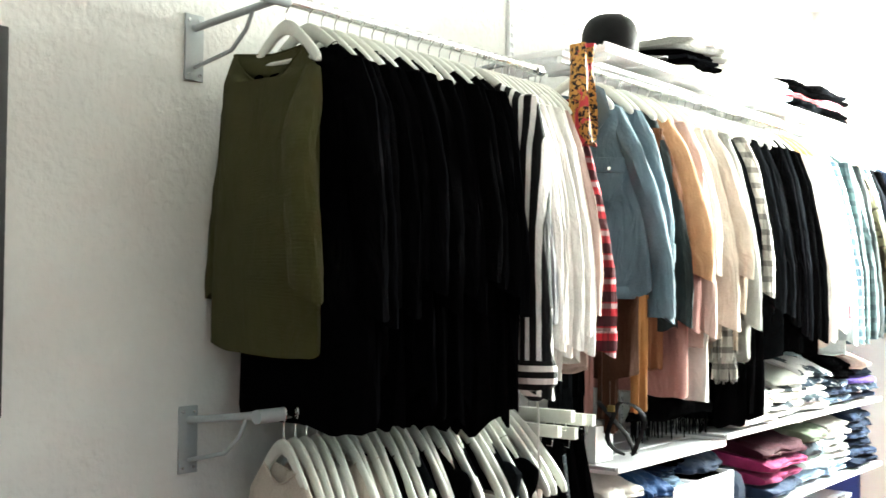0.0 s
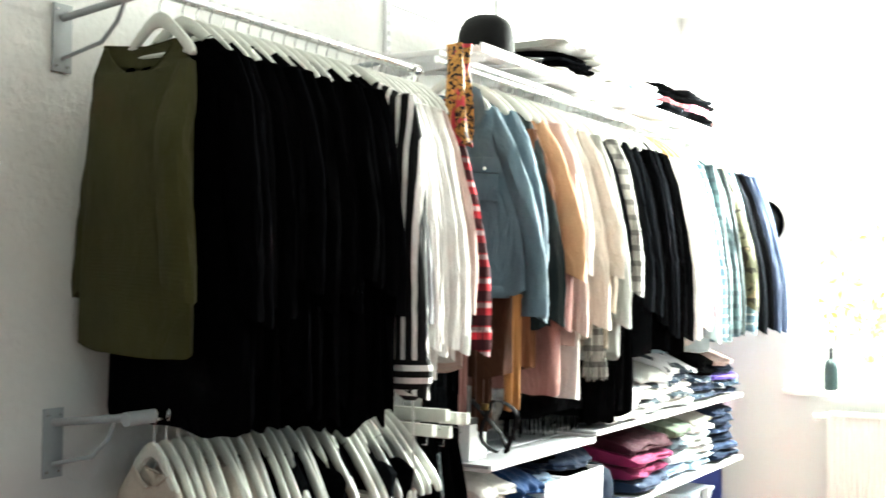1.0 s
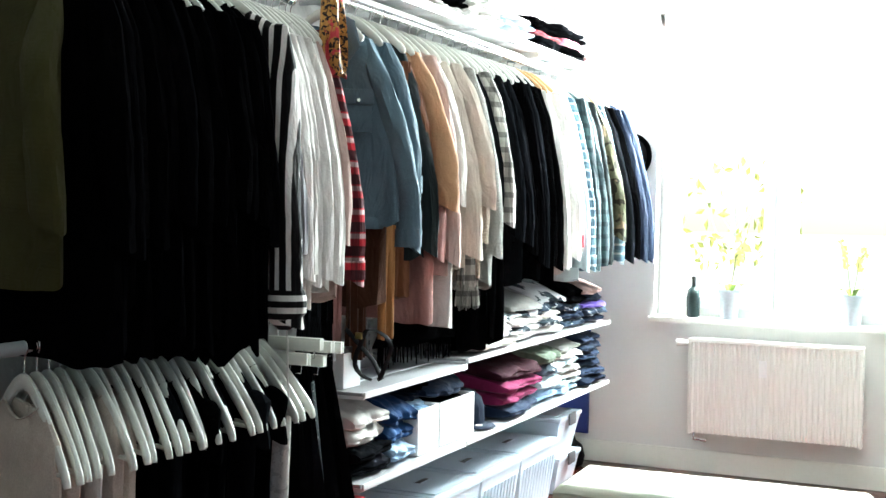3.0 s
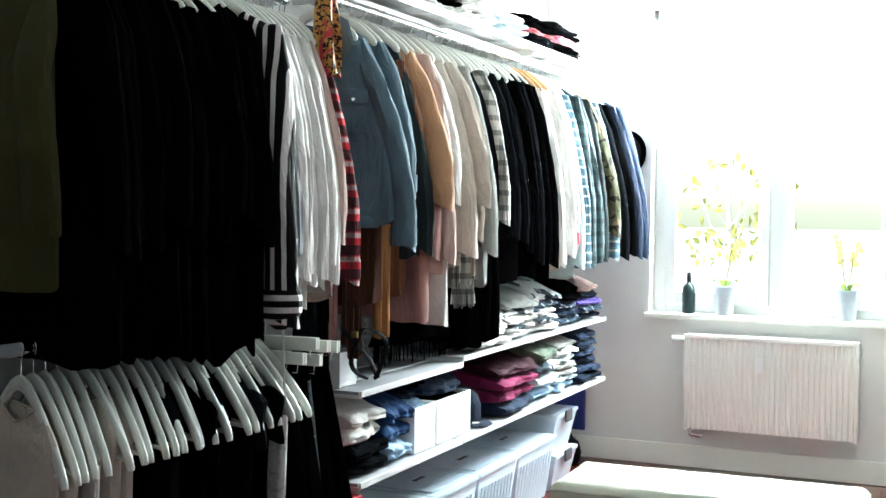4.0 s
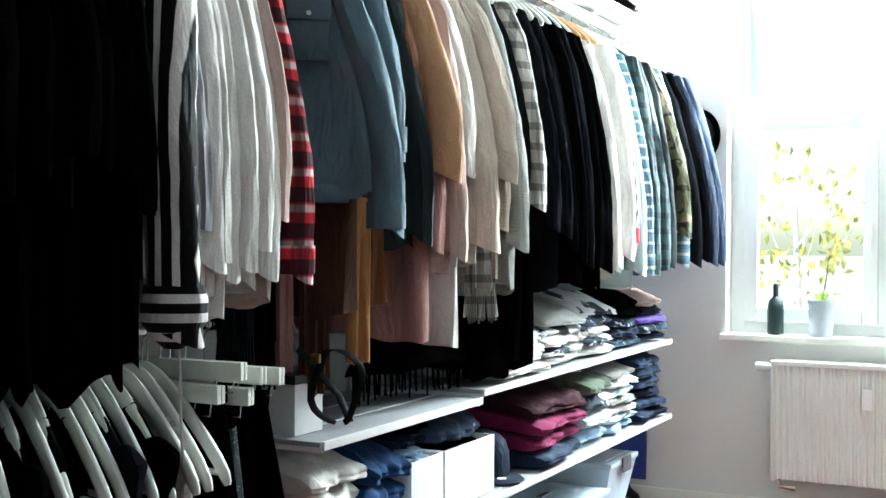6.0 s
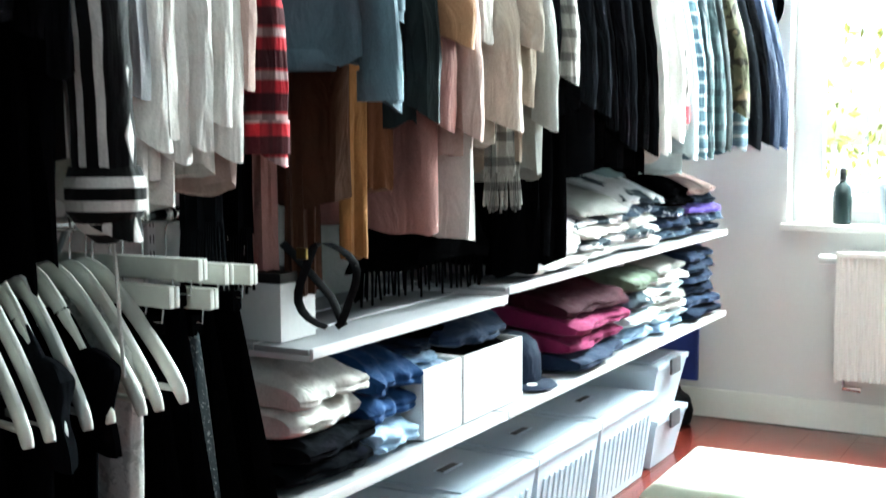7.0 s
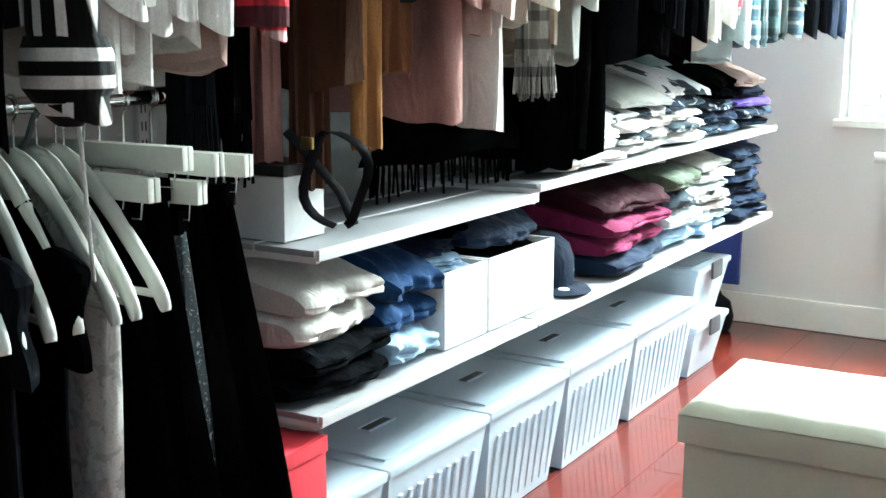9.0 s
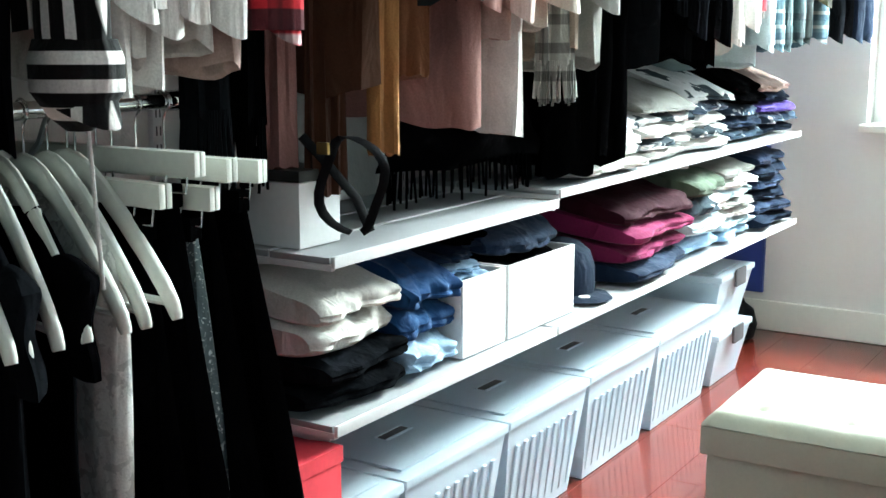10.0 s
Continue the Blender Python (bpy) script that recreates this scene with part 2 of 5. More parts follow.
bands(C["stripe"], (0.003, 0.003, 0.0035), "X", 9.5, 0.33)
C["stripe_h"] = bands(cloth("black_white_ribbed_cuff", (0.7, 0.68, 0.66)), (0.003, 0.003, 0.0035), "Z", 9.0, 0.45)
blotches(C["lace"], (0.42, 0.42, 0.4), 45, 0.55)
blotches(C["sequin"], (0.55, 0.6, 0.6), 160, 0.62)

# ---- mesh helpers ----


def mesh_of(name, bm, mat, smooth=True):
    me = bpy.data.meshes.new(name)
    bmesh.ops.recalc_face_normals(bm, faces=bm.faces)
    bm.to_mesh(me)
    bm.free()
    me.materials.append(mat)
    if smooth:
        me.polygons.foreach_set("use_smooth", [True] * len(me.polygons))
        me.set_sharp_from_angle(angle=radians(38))
    return me


def part(name, bm, mat, parent=None, label=""):
    ob = new(name, mesh_of(name, bm, mat) if isinstance(bm, bmesh.types.BMesh) else bm)
    ob.parent = parent
    if label:
        ob["label"] = label
    return ob


def thing(name, m, label, category, group="", kind=""):
    ob = new(name)
    ob.matrix_basis = m
    ob.empty_display_size = 0.05
    return tagged(ob, label, category, group, kind)


def add_box(bm, x0, x1, y0, y1, z0, z1, bevel=0.0):
    r = bmesh.ops.create_cube(bm, size=1.0)
    for v in r["verts"]:
        v.co = Vector(((x0 + x1) / 2 + v.co.x * (x1 - x0), (y0 + y1) / 2 + v.co.y * (y1 - y0), (z0 + z1) / 2 + v.co.z * (z1 - z0)))
    if bevel:
        es = list({e for v in r["verts"] for e in v.link_edges})
        bmesh.ops.bevel(bm, geom=es, offset=bevel, segments=2, affect="EDGES", profile=0.7)
    return bm


def box(x0, x1, y0, y1, z0, z1, bevel=0.0):
    return add_box(bmesh.new(), x0, x1, y0, y1, z0, z1, bevel)


def rings_to(bm, rings, closed=True, cap=True):
    """Skins a list of rings of places."""
    vs = [[bm.verts.new(p) for p in r] for r in rings]
    n = len(vs[0])
    for a, b in zip(vs, vs[1:]):
        for i in range(n if closed else n - 1):
            j = (i + 1) % n
            bm.faces.new((a[i], a[j], b[j], b[i]))
    if cap:
        bm.faces.new(vs[0][::-1])
        bm.faces.new(vs[-1])
    return bm


def sweep(bm, path, ra, rb=None, side=(0, 1, 0), n=10, square=2.0):
    """A bar along a path; ra across, rb along the side direction; both may be lists."""
    path = [Vector(p) for p in path]
    side = Vector(side).normalized()
    k = len(path)
    ra = ra if isinstance(ra, (list, tuple)) else [ra] * k
    rb = ra if rb is None else (rb if isinstance(rb, (list, tuple)) else [rb] * k)
    rings = []
    for i, p in enumerate(path):
        t = (path[min(i + 1, k - 1)] - path[max(i - 1, 0)]).normalized()
        s = (side - t * side.dot(t))
        s = s.normalized() if s.length > 1e-5 else t.orthogonal().normalized()
        u = t.cross(s)
        ring = []
        for q in range(n):
            a = 2 * math.pi * q / n
            c, d = math.cos(a), math.sin(a)
            ring.append(p + u * (ra[i] * math.copysign(abs(c) ** (2 / square), c)) + s * (rb[i] * math.copysign(abs(d) ** (2 / square), d)))
        rings.append(ring)
    return rings_to(bm, rings)


def lathe(bm, profile, n=24, cx=0.0, cy=0.0):
    return rings_to(bm, [[(cx + r * math.cos(2 * math.pi * q / n), cy + r * math.sin(2 * math.pi * q / n), z) for q in range(n)] for r, z in profile])


def wavy(seed):
    r = random.Random(seed)
    terms = [(r.randint(2, 9), r.uniform(0, 6.28), r.uniform(-5, 5), r.uniform(0.3, 1.0)) for _ in range(6)]
    return lambda a, u: sum(w * math.sin(n * a + ph + k * u) for n, ph, k, w in terms) / 3.0


# ---- hangers and clothes ----
ROD_X, ROD_Z, LOW_Z = 0.306, 2.088, 1.103
RAIL_X, RAIL_Z = 0.33, 2.135


def hook_mesh(stem):
    bm = bmesh.new()
    pts = [(0.0165 * math.cos(radians(d)), 0, 0.0165 * math.sin(radians(d))) for d in range(190, -71, -20)]
    pts += [(0.001, 0, -0.024), (0, 0, -0.034), (0, 0, -stem)]
    return mesh_of("hook", sweep(bm, pts, 0.0019, n=6), M["wire"])


def hanger_meshes(mat, stem=0.085, half=0.215, fall=0.125, bar=True):
    bm = bmesh.new()
    prof = [(-1.0, -1.09, 0.004), (-0.99, -1.06, 0.011), (-0.96, -0.98, 0.0155), (-0.88, -0.84, 0.017), (-0.75, -0.66, 0.017), (-0.55, -0.41, 0.018), (-0.35, -0.19, 0.019), (-0.18, -0.05, 0.021), (-0.07, 0.0, 0.023), (0, 0.015, 0.024)]
    prof = prof + [(-a, b, c) for a, b, c in prof[-2::-1]]
    sweep(bm, [(a * half, 0, -stem + b * fall) for a, b, c in prof], [p[2] * 0.8 for p in prof], 0.0085, n=12, square=2.4)
    wood = mesh_of("hanger_body", bm, mat)
    bm = bmesh.new()
    z = -stem - fall * 0.97
    sweep(bm, [(-half * 0.9, 0, z), (half * 0.9, 0, z)], 0.006, n=8)
    return wood, mesh_of("trouser_bar", bm, mat) if bar else None, hook_mesh(stem)


HANGERS = {}
for key, args in (("white", (M["hanger_white"], 0.06, 0.125, 0.085)), ("low", (M["hanger_white"], 0.08, 0.222, 0.19)), ("wood", (M["hanger_wood"], 0.06, 0.13, 0.085))):
    HANGERS[key] = hanger_meshes(*args)


def hanger(style, m, label, group):
    h = thing("clothes_hanger", m, label, "hanger", group)
    wood, bar, hook = HANGERS[style]
    part("hanger_body", wood, None, h)
    part("trouser_bar", bar, None, h)
    part("hook", hook, None, h, "thin steel hook")
    return h


def garment_body(seed, width, top, length, thick, neck=0.075, slope=0.05, flare=1.0, hem=0.012, depth=1.0, out=0.05, dip=0.02):
    """Flat tube of cloth: neck opening, sloping shoulders, folds that deepen to the hem."""
    f, g = wavy(seed), wavy(seed + 500)
    rows, cols = 26, 44
    rings = []
    for j in range(rows + 1):
        s = j / rows
        u = slope * (s / 0.25) if s < 0.25 else slope + (length - slope) * (s - 0.25) / 0.75
        k = min(1.0, u / slope)
        sh = max(neck + 0.01, width - out)
        half = neck + (sh - neck) * k ** 0.85
        if u > slope:
            half = (sh + (width - 0.025 - sh) * math.sin(min(1, (u - slope) / 0.55) * math.pi / 2)) * (1 + (flare - 1) * (u - slope) / (length - slope)) * (1 - 0.04 * math.sin(math.pi * min(1, (u - slope) / 0.6)))
        deep = max(0.0135, (0.45 + 0.55 * k) * thick / 2)
        fold = 0.15 + 0.85 * min(1.0, u / 0.45)
        ring = []
        for q in range(cols):
            a = 2 * math.pi * q / cols
            c, d = math.cos(a), math.sin(a)
            x = half * math.copysign(abs(c) ** 0.85, c)
            y = deep * math.copysign(abs(d) ** 0.7, d) + depth * thick * 0.32 * fold * f(a, u * 2.2) * abs(d) ** 0.4
            z = -top - u + 0.012 * (abs(c) - 0.5) * (1 - k) - dip * max(0.0, -d) ** 2 * (1 - k)
            if j == rows:
                z += hem * g(a, 0) + 0.018 * math.sin(a + seed)
            x += 0.010 * fold * g(a, u * 3)
            ring.append((x, y, z))
        rings.append(ring)
    # the cloth turns in at the hem, and the neck stays open
    last = rings[-1]
    rings.append([(x * 0.97, y * 0.75, z + 0.006) for x, y, z in last])
    rings.append([(x * 0.95, y * 0.6, z + 0.08) for x, y, z in last])
    first = rings[0]
    rings.insert(0, [(x * 0.9, y * 0.6, z - 0.008) for x, y, z in first])
    rings.insert(0, [(x * 0.88, y * 0.5, z - 0.05) for x, y, z in first])
    return rings_to(bmesh.new(), rings, cap=False)


def sleeve_mesh(seed, side, width, top, length, thick, slope=0.05, wide=0.052, cuff=0.8, out=0.07, lean=0.0, back=0.0, fore=0.0):
    f = wavy(seed)
    rows, cols = 18, 18
    rings = []
    for j in range(rows + 1):
        s = j / rows
        u = s * length
        cx = side * (width - 0.02 - out * (1 - math.sin(min(1, s * 1.12) * math.pi / 2) ** 1.15))
        cy = back - fore * min(1.0, s * 3) + lean * s + 0.006 * math.sin(7 * s + seed)
        r = wide * (0.55 + 0.45 * min(1, s * 6)) * (1 - (1 - cuff) * s)
        t = thick * 0.62 * (0.5 + 0.5 * min(1, s * 5)) * (1 - 0.15 * s)
        ring = []
        for q in range(cols):
            a = 2 * math.pi * q / cols
            w = 1 + 0.12 * f(a, u * 5) + 0.035 * math.sin(u * 55 + 2 * f(a, 3)) * min(1.0, s * 1.6)
            ring.append((cx + r * w * math.cos(a), cy + t * w * math.sin(a), -top - slope * 0.75 - u - 0.028 * s ** 6 * side * math.cos(a)))
        rings.append(ring)
    last = rings[-1]
    mid = Vector((sum(p[0] for p in last) / cols, sum(p[1] for p in last) / cols, last[0][2]))
    rings.append([tuple(mid + (Vector(p) - mid) * 0.8 + Vector((0, 0, 0.004))) for p in last])
    rings.append([tuple(mid + (Vector(p) - mid) * 0.7 + Vector((0, 0, 0.06))) for p in last])
    top_ring = rings[0]
    mid = Vector((sum(p[0] for p in top_ring) / cols, sum(p[1] for p in top_ring) / cols, top_ring[0][2] + 0.012))
    rings.insert(0, [tuple(mid + (Vector(p) - mid) * 0.5) for p in top_ring])
    return rings_to(bmesh.new(), rings)


count = [0]


def garment(name, key, x, y, z, length, label, category, group="", sleeve=0.5, width=0.2, thick=0.05, top=0.102, turn=0.0, flare=1.0, neck=0.085, wide=0.05, hem=0.012, depth=1.0, cuff_key=None, slope=0.05, cuff=0.8, back=0.0, out=None, dip=0.03, fore=0.0):
    count[0] += 1
    seed = 31 * count[0]
    out = random.Random(seed).uniform(0.085, 0.12) if out is None else out
    g = thing(name, pose(x, y, z, 0, 0, turn), label, category, group)
    part("body", garment_body(seed, width, top, length, thick, neck, slope, flare, hem, depth, out, dip), C[key], g)
    bm = bmesh.new()
    loop = [(neck * math.cos(a), max(0.0135, 0.225 * thick) * math.sin(a), -top + 0.012 * (abs(math.cos(a)) - 0.5) - dip * max(0.0, -math.sin(a)) ** 2) for a in [2 * math.pi * q / 28 for q in range(29)]]
    part("neckband", sweep(bm, loop, 0.0045, 0.0025, side=(0, 0, 1), n=6), C[key], g)
    if sleeve:
        for side in (1, -1):
            s = part("sleeve", sleeve_mesh(seed + side, side, width, top, sleeve, thick, slope, wide, cuff, out, back=back if side < 0 else 0.0, fore=fore if side > 0 else 0.0), C[key], g)
            if cuff_key:
                bm = bmesh.new()
                cx = side * (width - 0.02)
                zc = -top - slope * 0.75 - sleeve
                cy = 0.006 * math.sin(7 + seed + side)
                if cuff_key == "stripe_h":
                    sweep(bm, [(cx, cy, zc + q) for q in (0.085, 0.06, 0.02, -0.012, -0.03)], [wide * cuff * q for q in (1.0, 1.14, 1.12, 0.7, 0.3)], [thick * q for q in (0.6, 0.7, 0.7, 0.45, 0.2)], n=18)
                else:
                    sweep(bm, [(cx, cy, zc + 0.055), (cx, cy, zc - 0.004)], wide * cuff * 1.12, thick * 0.6, n=14)
                part("cuff", bm, C[cuff_key], s)
    return g

# ---- the room ----
YW, XE, YS, H = 4.6, 3.6, -3.4, 2.95
WX0, WX1, WZ0, WZ1 = 0.63, 1.98, 0.86, 2.56


def structure(name, bm, mat, label, category):
    return tagged(part(name, bm, mat), label, category, "", "structure")


structure("wall_west", box(-0.15, 0, YS, YW + 0.3, 0, H), M["wall"], "off-white wall with a rough plaster finish", "wall")
bm = box(0, WX0, YW, YW + 0.3, 0, H)
add_box(bm, WX1, XE, YW, YW + 0.3, 0, H)
add_box(bm, WX0, WX1, YW, YW + 0.3, 0, WZ0 - 0.03)
add_box(bm, WX0, WX1, YW, YW + 0.3, WZ1, H)
structure("wall_north", bm, M["wall_smooth"], "off-white window wall with a deep reveal", "wall")
# side and rear walls are out of view; their dark colour limits bounce
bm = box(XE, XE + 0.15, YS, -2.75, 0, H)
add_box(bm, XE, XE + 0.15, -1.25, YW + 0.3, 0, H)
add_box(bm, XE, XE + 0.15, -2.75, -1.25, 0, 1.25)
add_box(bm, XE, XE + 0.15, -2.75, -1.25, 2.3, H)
structure("wall_east", bm, M["rear_wall"], "plain unseen side wall, darkened to cut bounced light", "wall")
structure("wall_south", box(-0.15, XE + 0.15, YS - 0.15, YS, 0, H), M["rear_wall"], "plain unseen rear wall, darkened to cut bounced light", "wall")
structure("ceiling", box(-0.15, XE + 0.15, YS - 0.15, YW + 0.3, H, H + 0.15), M["ceiling"], "white plaster ceiling", "ceiling")
bm = box(0.002, XE, YW - 0.018, YW - 0.001, 0.002, 0.125, 0.005)
structure("baseboard", bm, M["skirting"], "cream painted skirting board below the window", "baseboard")
structure("baseboard", box(0.001, 0.014, YS, YW - 0.016, 0.002, 0.1, 0.004), M["skirting"], "cream painted skirting board behind the shelves", "baseboard")
floor = structure("floor", box(-0.1, XE, YS, YW + 0.2, -0.06, -0.006), M["joint"], "glossy red-brown laminate floor", "floor")

# ---- the window ----
win = thing("window_1", pose(0, 0, 0), "white plastic window with two casements under a wide top light", "window", kind="structure")
FY = 4.74


def bar(name, x0, x1, z0, z1, y0=FY - 0.03, y1=FY + 0.04, bevel=0.006, mat="upvc", parent=win):
    return part(name, box(x0, x1, y0, y1, z0, z1, bevel), M[mat], parent)


TR = 1.85
bar("window_frame", WX0, WX0 + 0.06, WZ0, WZ1)
bar("window_frame", WX1 - 0.06, WX1, WZ0, WZ1)
bar("window_frame", WX0 + 0.06, WX1 - 0.06, WZ1 - 0.06, WZ1)
bar("window_frame", WX0 + 0.06, WX1 - 0.06, WZ0, WZ0 + 0.05)
bar("transom", WX0 + 0.06, WX1 - 0.06, TR, TR + 0.07, FY - 0.032, FY + 0.038)
MX = (WX0 + WX1) / 2
bar("mullion", MX - 0.03, MX + 0.03, WZ0 + 0.05, TR, FY - 0.032, FY + 0.038)
for x0, x1 in ((WX0 + 0.06, MX - 0.03), (MX + 0.03, WX1 - 0.06)):
    s = thing("sash", pose(0, 0, 0), "white plastic casement", "")
    del s["label"]
    s.parent = win
    z0, z1, y0, y1 = WZ0 + 0.052, TR - 0.002, FY - 0.055, FY - 0.005
    for a, b, c, d in ((x0, x0 + 0.065, z0, z1), (x1 - 0.065, x1, z0, z1), (x0 + 0.065, x1 - 0.065, z0, z0 + 0.065), (x0 + 0.065, x1 - 0.065, z1 - 0.065, z1)):
        bar("sash_frame", a + 0.002, b - 0.002, c, d, y0, y1, 0.008, parent=s)
    p = part("pane", box(x0 + 0.06, x1 - 0.06, FY - 0.025, FY - 0.02, z0 + 0.06, z1 - 0.06), M["glass"], s)
    p.visible_shadow = False
p = part("pane", box(WX0 + 0.055, WX1 - 0.055, FY, FY + 0.005, TR + 0.065, WZ1 - 0.055), M["glass"], win)
p.visible_shadow = False
bm = box(MX - 0.075, MX - 0.055, FY - 0.075, FY - 0.055, 1.3, 1.36, 0.004)
sweep(bm, [(MX - 0.065, FY - 0.075, 1.35), (MX - 0.065, FY - 0.095, 1.34), (MX - 0.065, FY - 0.095, 1.24)], 0.008, n=8)
part("window_handle", bm, M["upvc"], win)
structure("window_sill", box(WX0 - 0.02, WX1 + 0.02, YW - 0.045, FY - 0.03, WZ0 - 0.028, WZ0, 0.006), M["skirting"], "cream window sill board", "sill")
blind = thing("roller_blind", pose(0, 0, 0), "white roller blind rolled up at the window head", "blind")
bm = bmesh.new()
sweep(bm, [(WX0 + 0.03, FY - 0.09, WZ1 - 0.06), (WX1 - 0.03, FY - 0.09, WZ1 - 0.06)], 0.028, n=16, side=(0, 0, 1))
part("roll", bm, M["card"], blind)
for x in (WX0 + 0.02, WX1 - 0.03):
    part("bracket", box(x, x + 0.012, FY - 0.12, FY - 0.032, WZ1 - 0.095, WZ1 - 0.001, 0.003), M["upvc"], blind)
bm = bmesh.new()
sweep(bm, [(MX - 0.01, FY - 0.08, 1.92), (MX - 0.012, FY - 0.08, 1.7), (MX - 0.008, FY - 0.08, 1.56), (MX, FY - 0.08, 1.545), (MX + 0.008, FY - 0.08, 1.56), (MX + 0.012, FY - 0.08, 1.7), (MX + 0.01, FY - 0.08, 1.92)], 0.003, n=6)
part("cord", bm, M["upvc"], blind)
part("lower_blind_rail", box(WX0 + 0.07, WX1 - 0.07, FY - 0.1, FY - 0.058, TR + 0.05, TR + 0.085, 0.006), M["upvc"], blind)

# ---- outside ----
structure("ground", box(-120, 120, YW + 0.5, 300, -3.2, -3.0), M["yard"], "pale paved yard below the window", "ground")


def tree(x, y, z, h, r, seed):
    rnd = random.Random(seed)
    t = thing("tree", pose(x, y, z), "leafy tree with yellow-green leaves outside the window", "tree", "trees outside")
    bm = bmesh.new()
    sweep(bm, [(0, 0, 0), (0.1, 0, h * 0.4), (0, 0.1, h * 0.75)], [0.1, 0.06, 0.03], n=10, side=(1, 0, 0))
    for i in range(9):
        a, b = rnd.uniform(0, 6.28), rnd.uniform(0.35, 0.7) * h
        sweep(bm, [(0, 0, b), (r * 0.4 * math.cos(a), r * 0.4 * math.sin(a), b + 0.6), (r * 0.8 * math.cos(a), r * 0.8 * math.sin(a), b + 1.3)], [0.016, 0.01, 0.005], n=6, side=(1, 0, 0.1))
    part("trunk", bm, M["bark"], t)
    vs, fs = [], []
    for i in range(230):
        d = Vector((rnd.gauss(0, 1), rnd.gauss(0, 1), rnd.gauss(0, 1))).normalized() * rnd.uniform(0.45, 1.0) ** 0.5
        if noise.noise(d * 2.2 + Vector((seed, 0, 0))) < -0.12:
            continue
        c = Vector((d.x * r, d.y * r, h * 0.72 + d.z * r * 0.95))
        e = Euler((rnd.uniform(0, 6), rnd.uniform(0, 6), rnd.uniform(0, 6))).to_matrix()
        k = len(vs)
        vs += [c + e @ Vector(p) for p in ((-0.09, 0, 0), (0, 0.05, 0.02), (0.1, 0, 0), (0, -0.05, 0.02))]
        fs.append((k, k + 1, k + 2, k + 3))
    me = bpy.data.meshes.new("crown")
    me.from_pydata(vs, [], fs)
    me.materials.append(M["tree_leaf"])
    part("crown", me, None, t)


tree(-1.4, 17.5, -3.0, 6.4, 1.2, 3)
tree(2.4, 19.0, -3.0, 5.6, 1.2, 8)

# ---- radiator ----
rad = thing("radiator", pose(0, 0, 0), "white ribbed panel radiator below the window sill", "radiator")
RX0, RX1, RZ0, RZ1 = 0.86, 1.77, 0.23, 0.76
bm = bmesh.new()
n = 31
prof = []
for i in range(n * 4):
    x = RX0 + 0.012 + (RX1 - RX0 - 0.024) * i / (n * 4 - 1)
    prof.append((x, 0.014 if i % 4 in (1, 2) else 0.0))
rings_to(bm, [[(x, 4.478 - d, z) for x, d in prof] for z in (RZ0 + 0.012, RZ0 + 0.03, RZ1 - 0.04, RZ1 - 0.02)], closed=False, cap=False)
part("front_panel", bm, M["radiator"], rad)
part("back_panel", box(RX0 + 0.01, RX1 - 0.01, 4.482, 4.56, RZ0 + 0.012, RZ1 - 0.03, 0.01), M["radiator"], rad)
for x0, x1 in ((RX0, RX0 + 0.014), (RX1 - 0.014, RX1)):
    part("side_panel", box(x0, x1, 4.47, 4.565, RZ0, RZ1 - 0.012, 0.004), M["radiator"], rad)
bm = bmesh.new()
for i in range(30):
    x = RX0 + 0.02 + i * (RX1 - RX0 - 0.04) / 29
    add_box(bm, x - 0.004, x + 0.004, 4.49, 4.55, RZ1 - 0.02, RZ1 - 0.004)
add_box(bm, RX0, RX1, 4.462, 4.488, RZ1 - 0.022, RZ1, 0.004)
add_box(bm, RX0, RX1, 4.55, 4.567, RZ1 - 0.022, RZ1, 0.004)
part("top_grille", bm, M["radiator"], rad)
bm = bmesh.new()
sweep(bm, [(RX0 - 0.001, 4.52, RZ1 - 0.035), (RX0 - 0.03, 4.52, RZ1 - 0.035), (RX0 - 0.075, 4.52, RZ1 - 0.035)], [0.012, 0.02, 0.02], n=14, side=(0, 0, 1))
part("thermostat", bm, M["upvc"], rad)
bm = box(RX0 + 0.385, RX0 + 0.425, 4.45, 4.468, 0.57, 0.66, 0.005)
part("heat_meter", bm, M["card"], rad)
bm = bmesh.new()
sweep(bm, [(RX0 + 0.03, 4.52, RZ0 + 0.01), (RX0 + 0.03, 4.52, RZ0 - 0.03), (RX0 + 0.1, 4.52, RZ0 - 0.035)], 0.011, n=10)
part("valve", bm, M["chrome"], rad)
for x in (RX0 + 0.2, RX1 - 0.2):
    part("wall_bracket", box(x, x + 0.03, 4.558, YW + 0.001, RZ0 + 0.1, RZ1 - 0.1, 0.003), M["radiator"], rad)

# ---- things on the sill ----
SILL = WZ0
b = thing("bottle", pose(0.845, 4.64, SILL), "small dark green glass bottle on the window sill", "bottle")
part("bottle_body", lathe(bmesh.new(), [(0.03, 0), (0.036, 0.006), (0.037, 0.12), (0.03, 0.155), (0.013, 0.17), (0.012, 0.178)]), M["bottle"], b)
part("stopper", lathe(bmesh.new(), [(0.0125, 0.179), (0.012, 0.225), (0.008, 0.23)], 14), M["black_plastic"], b)


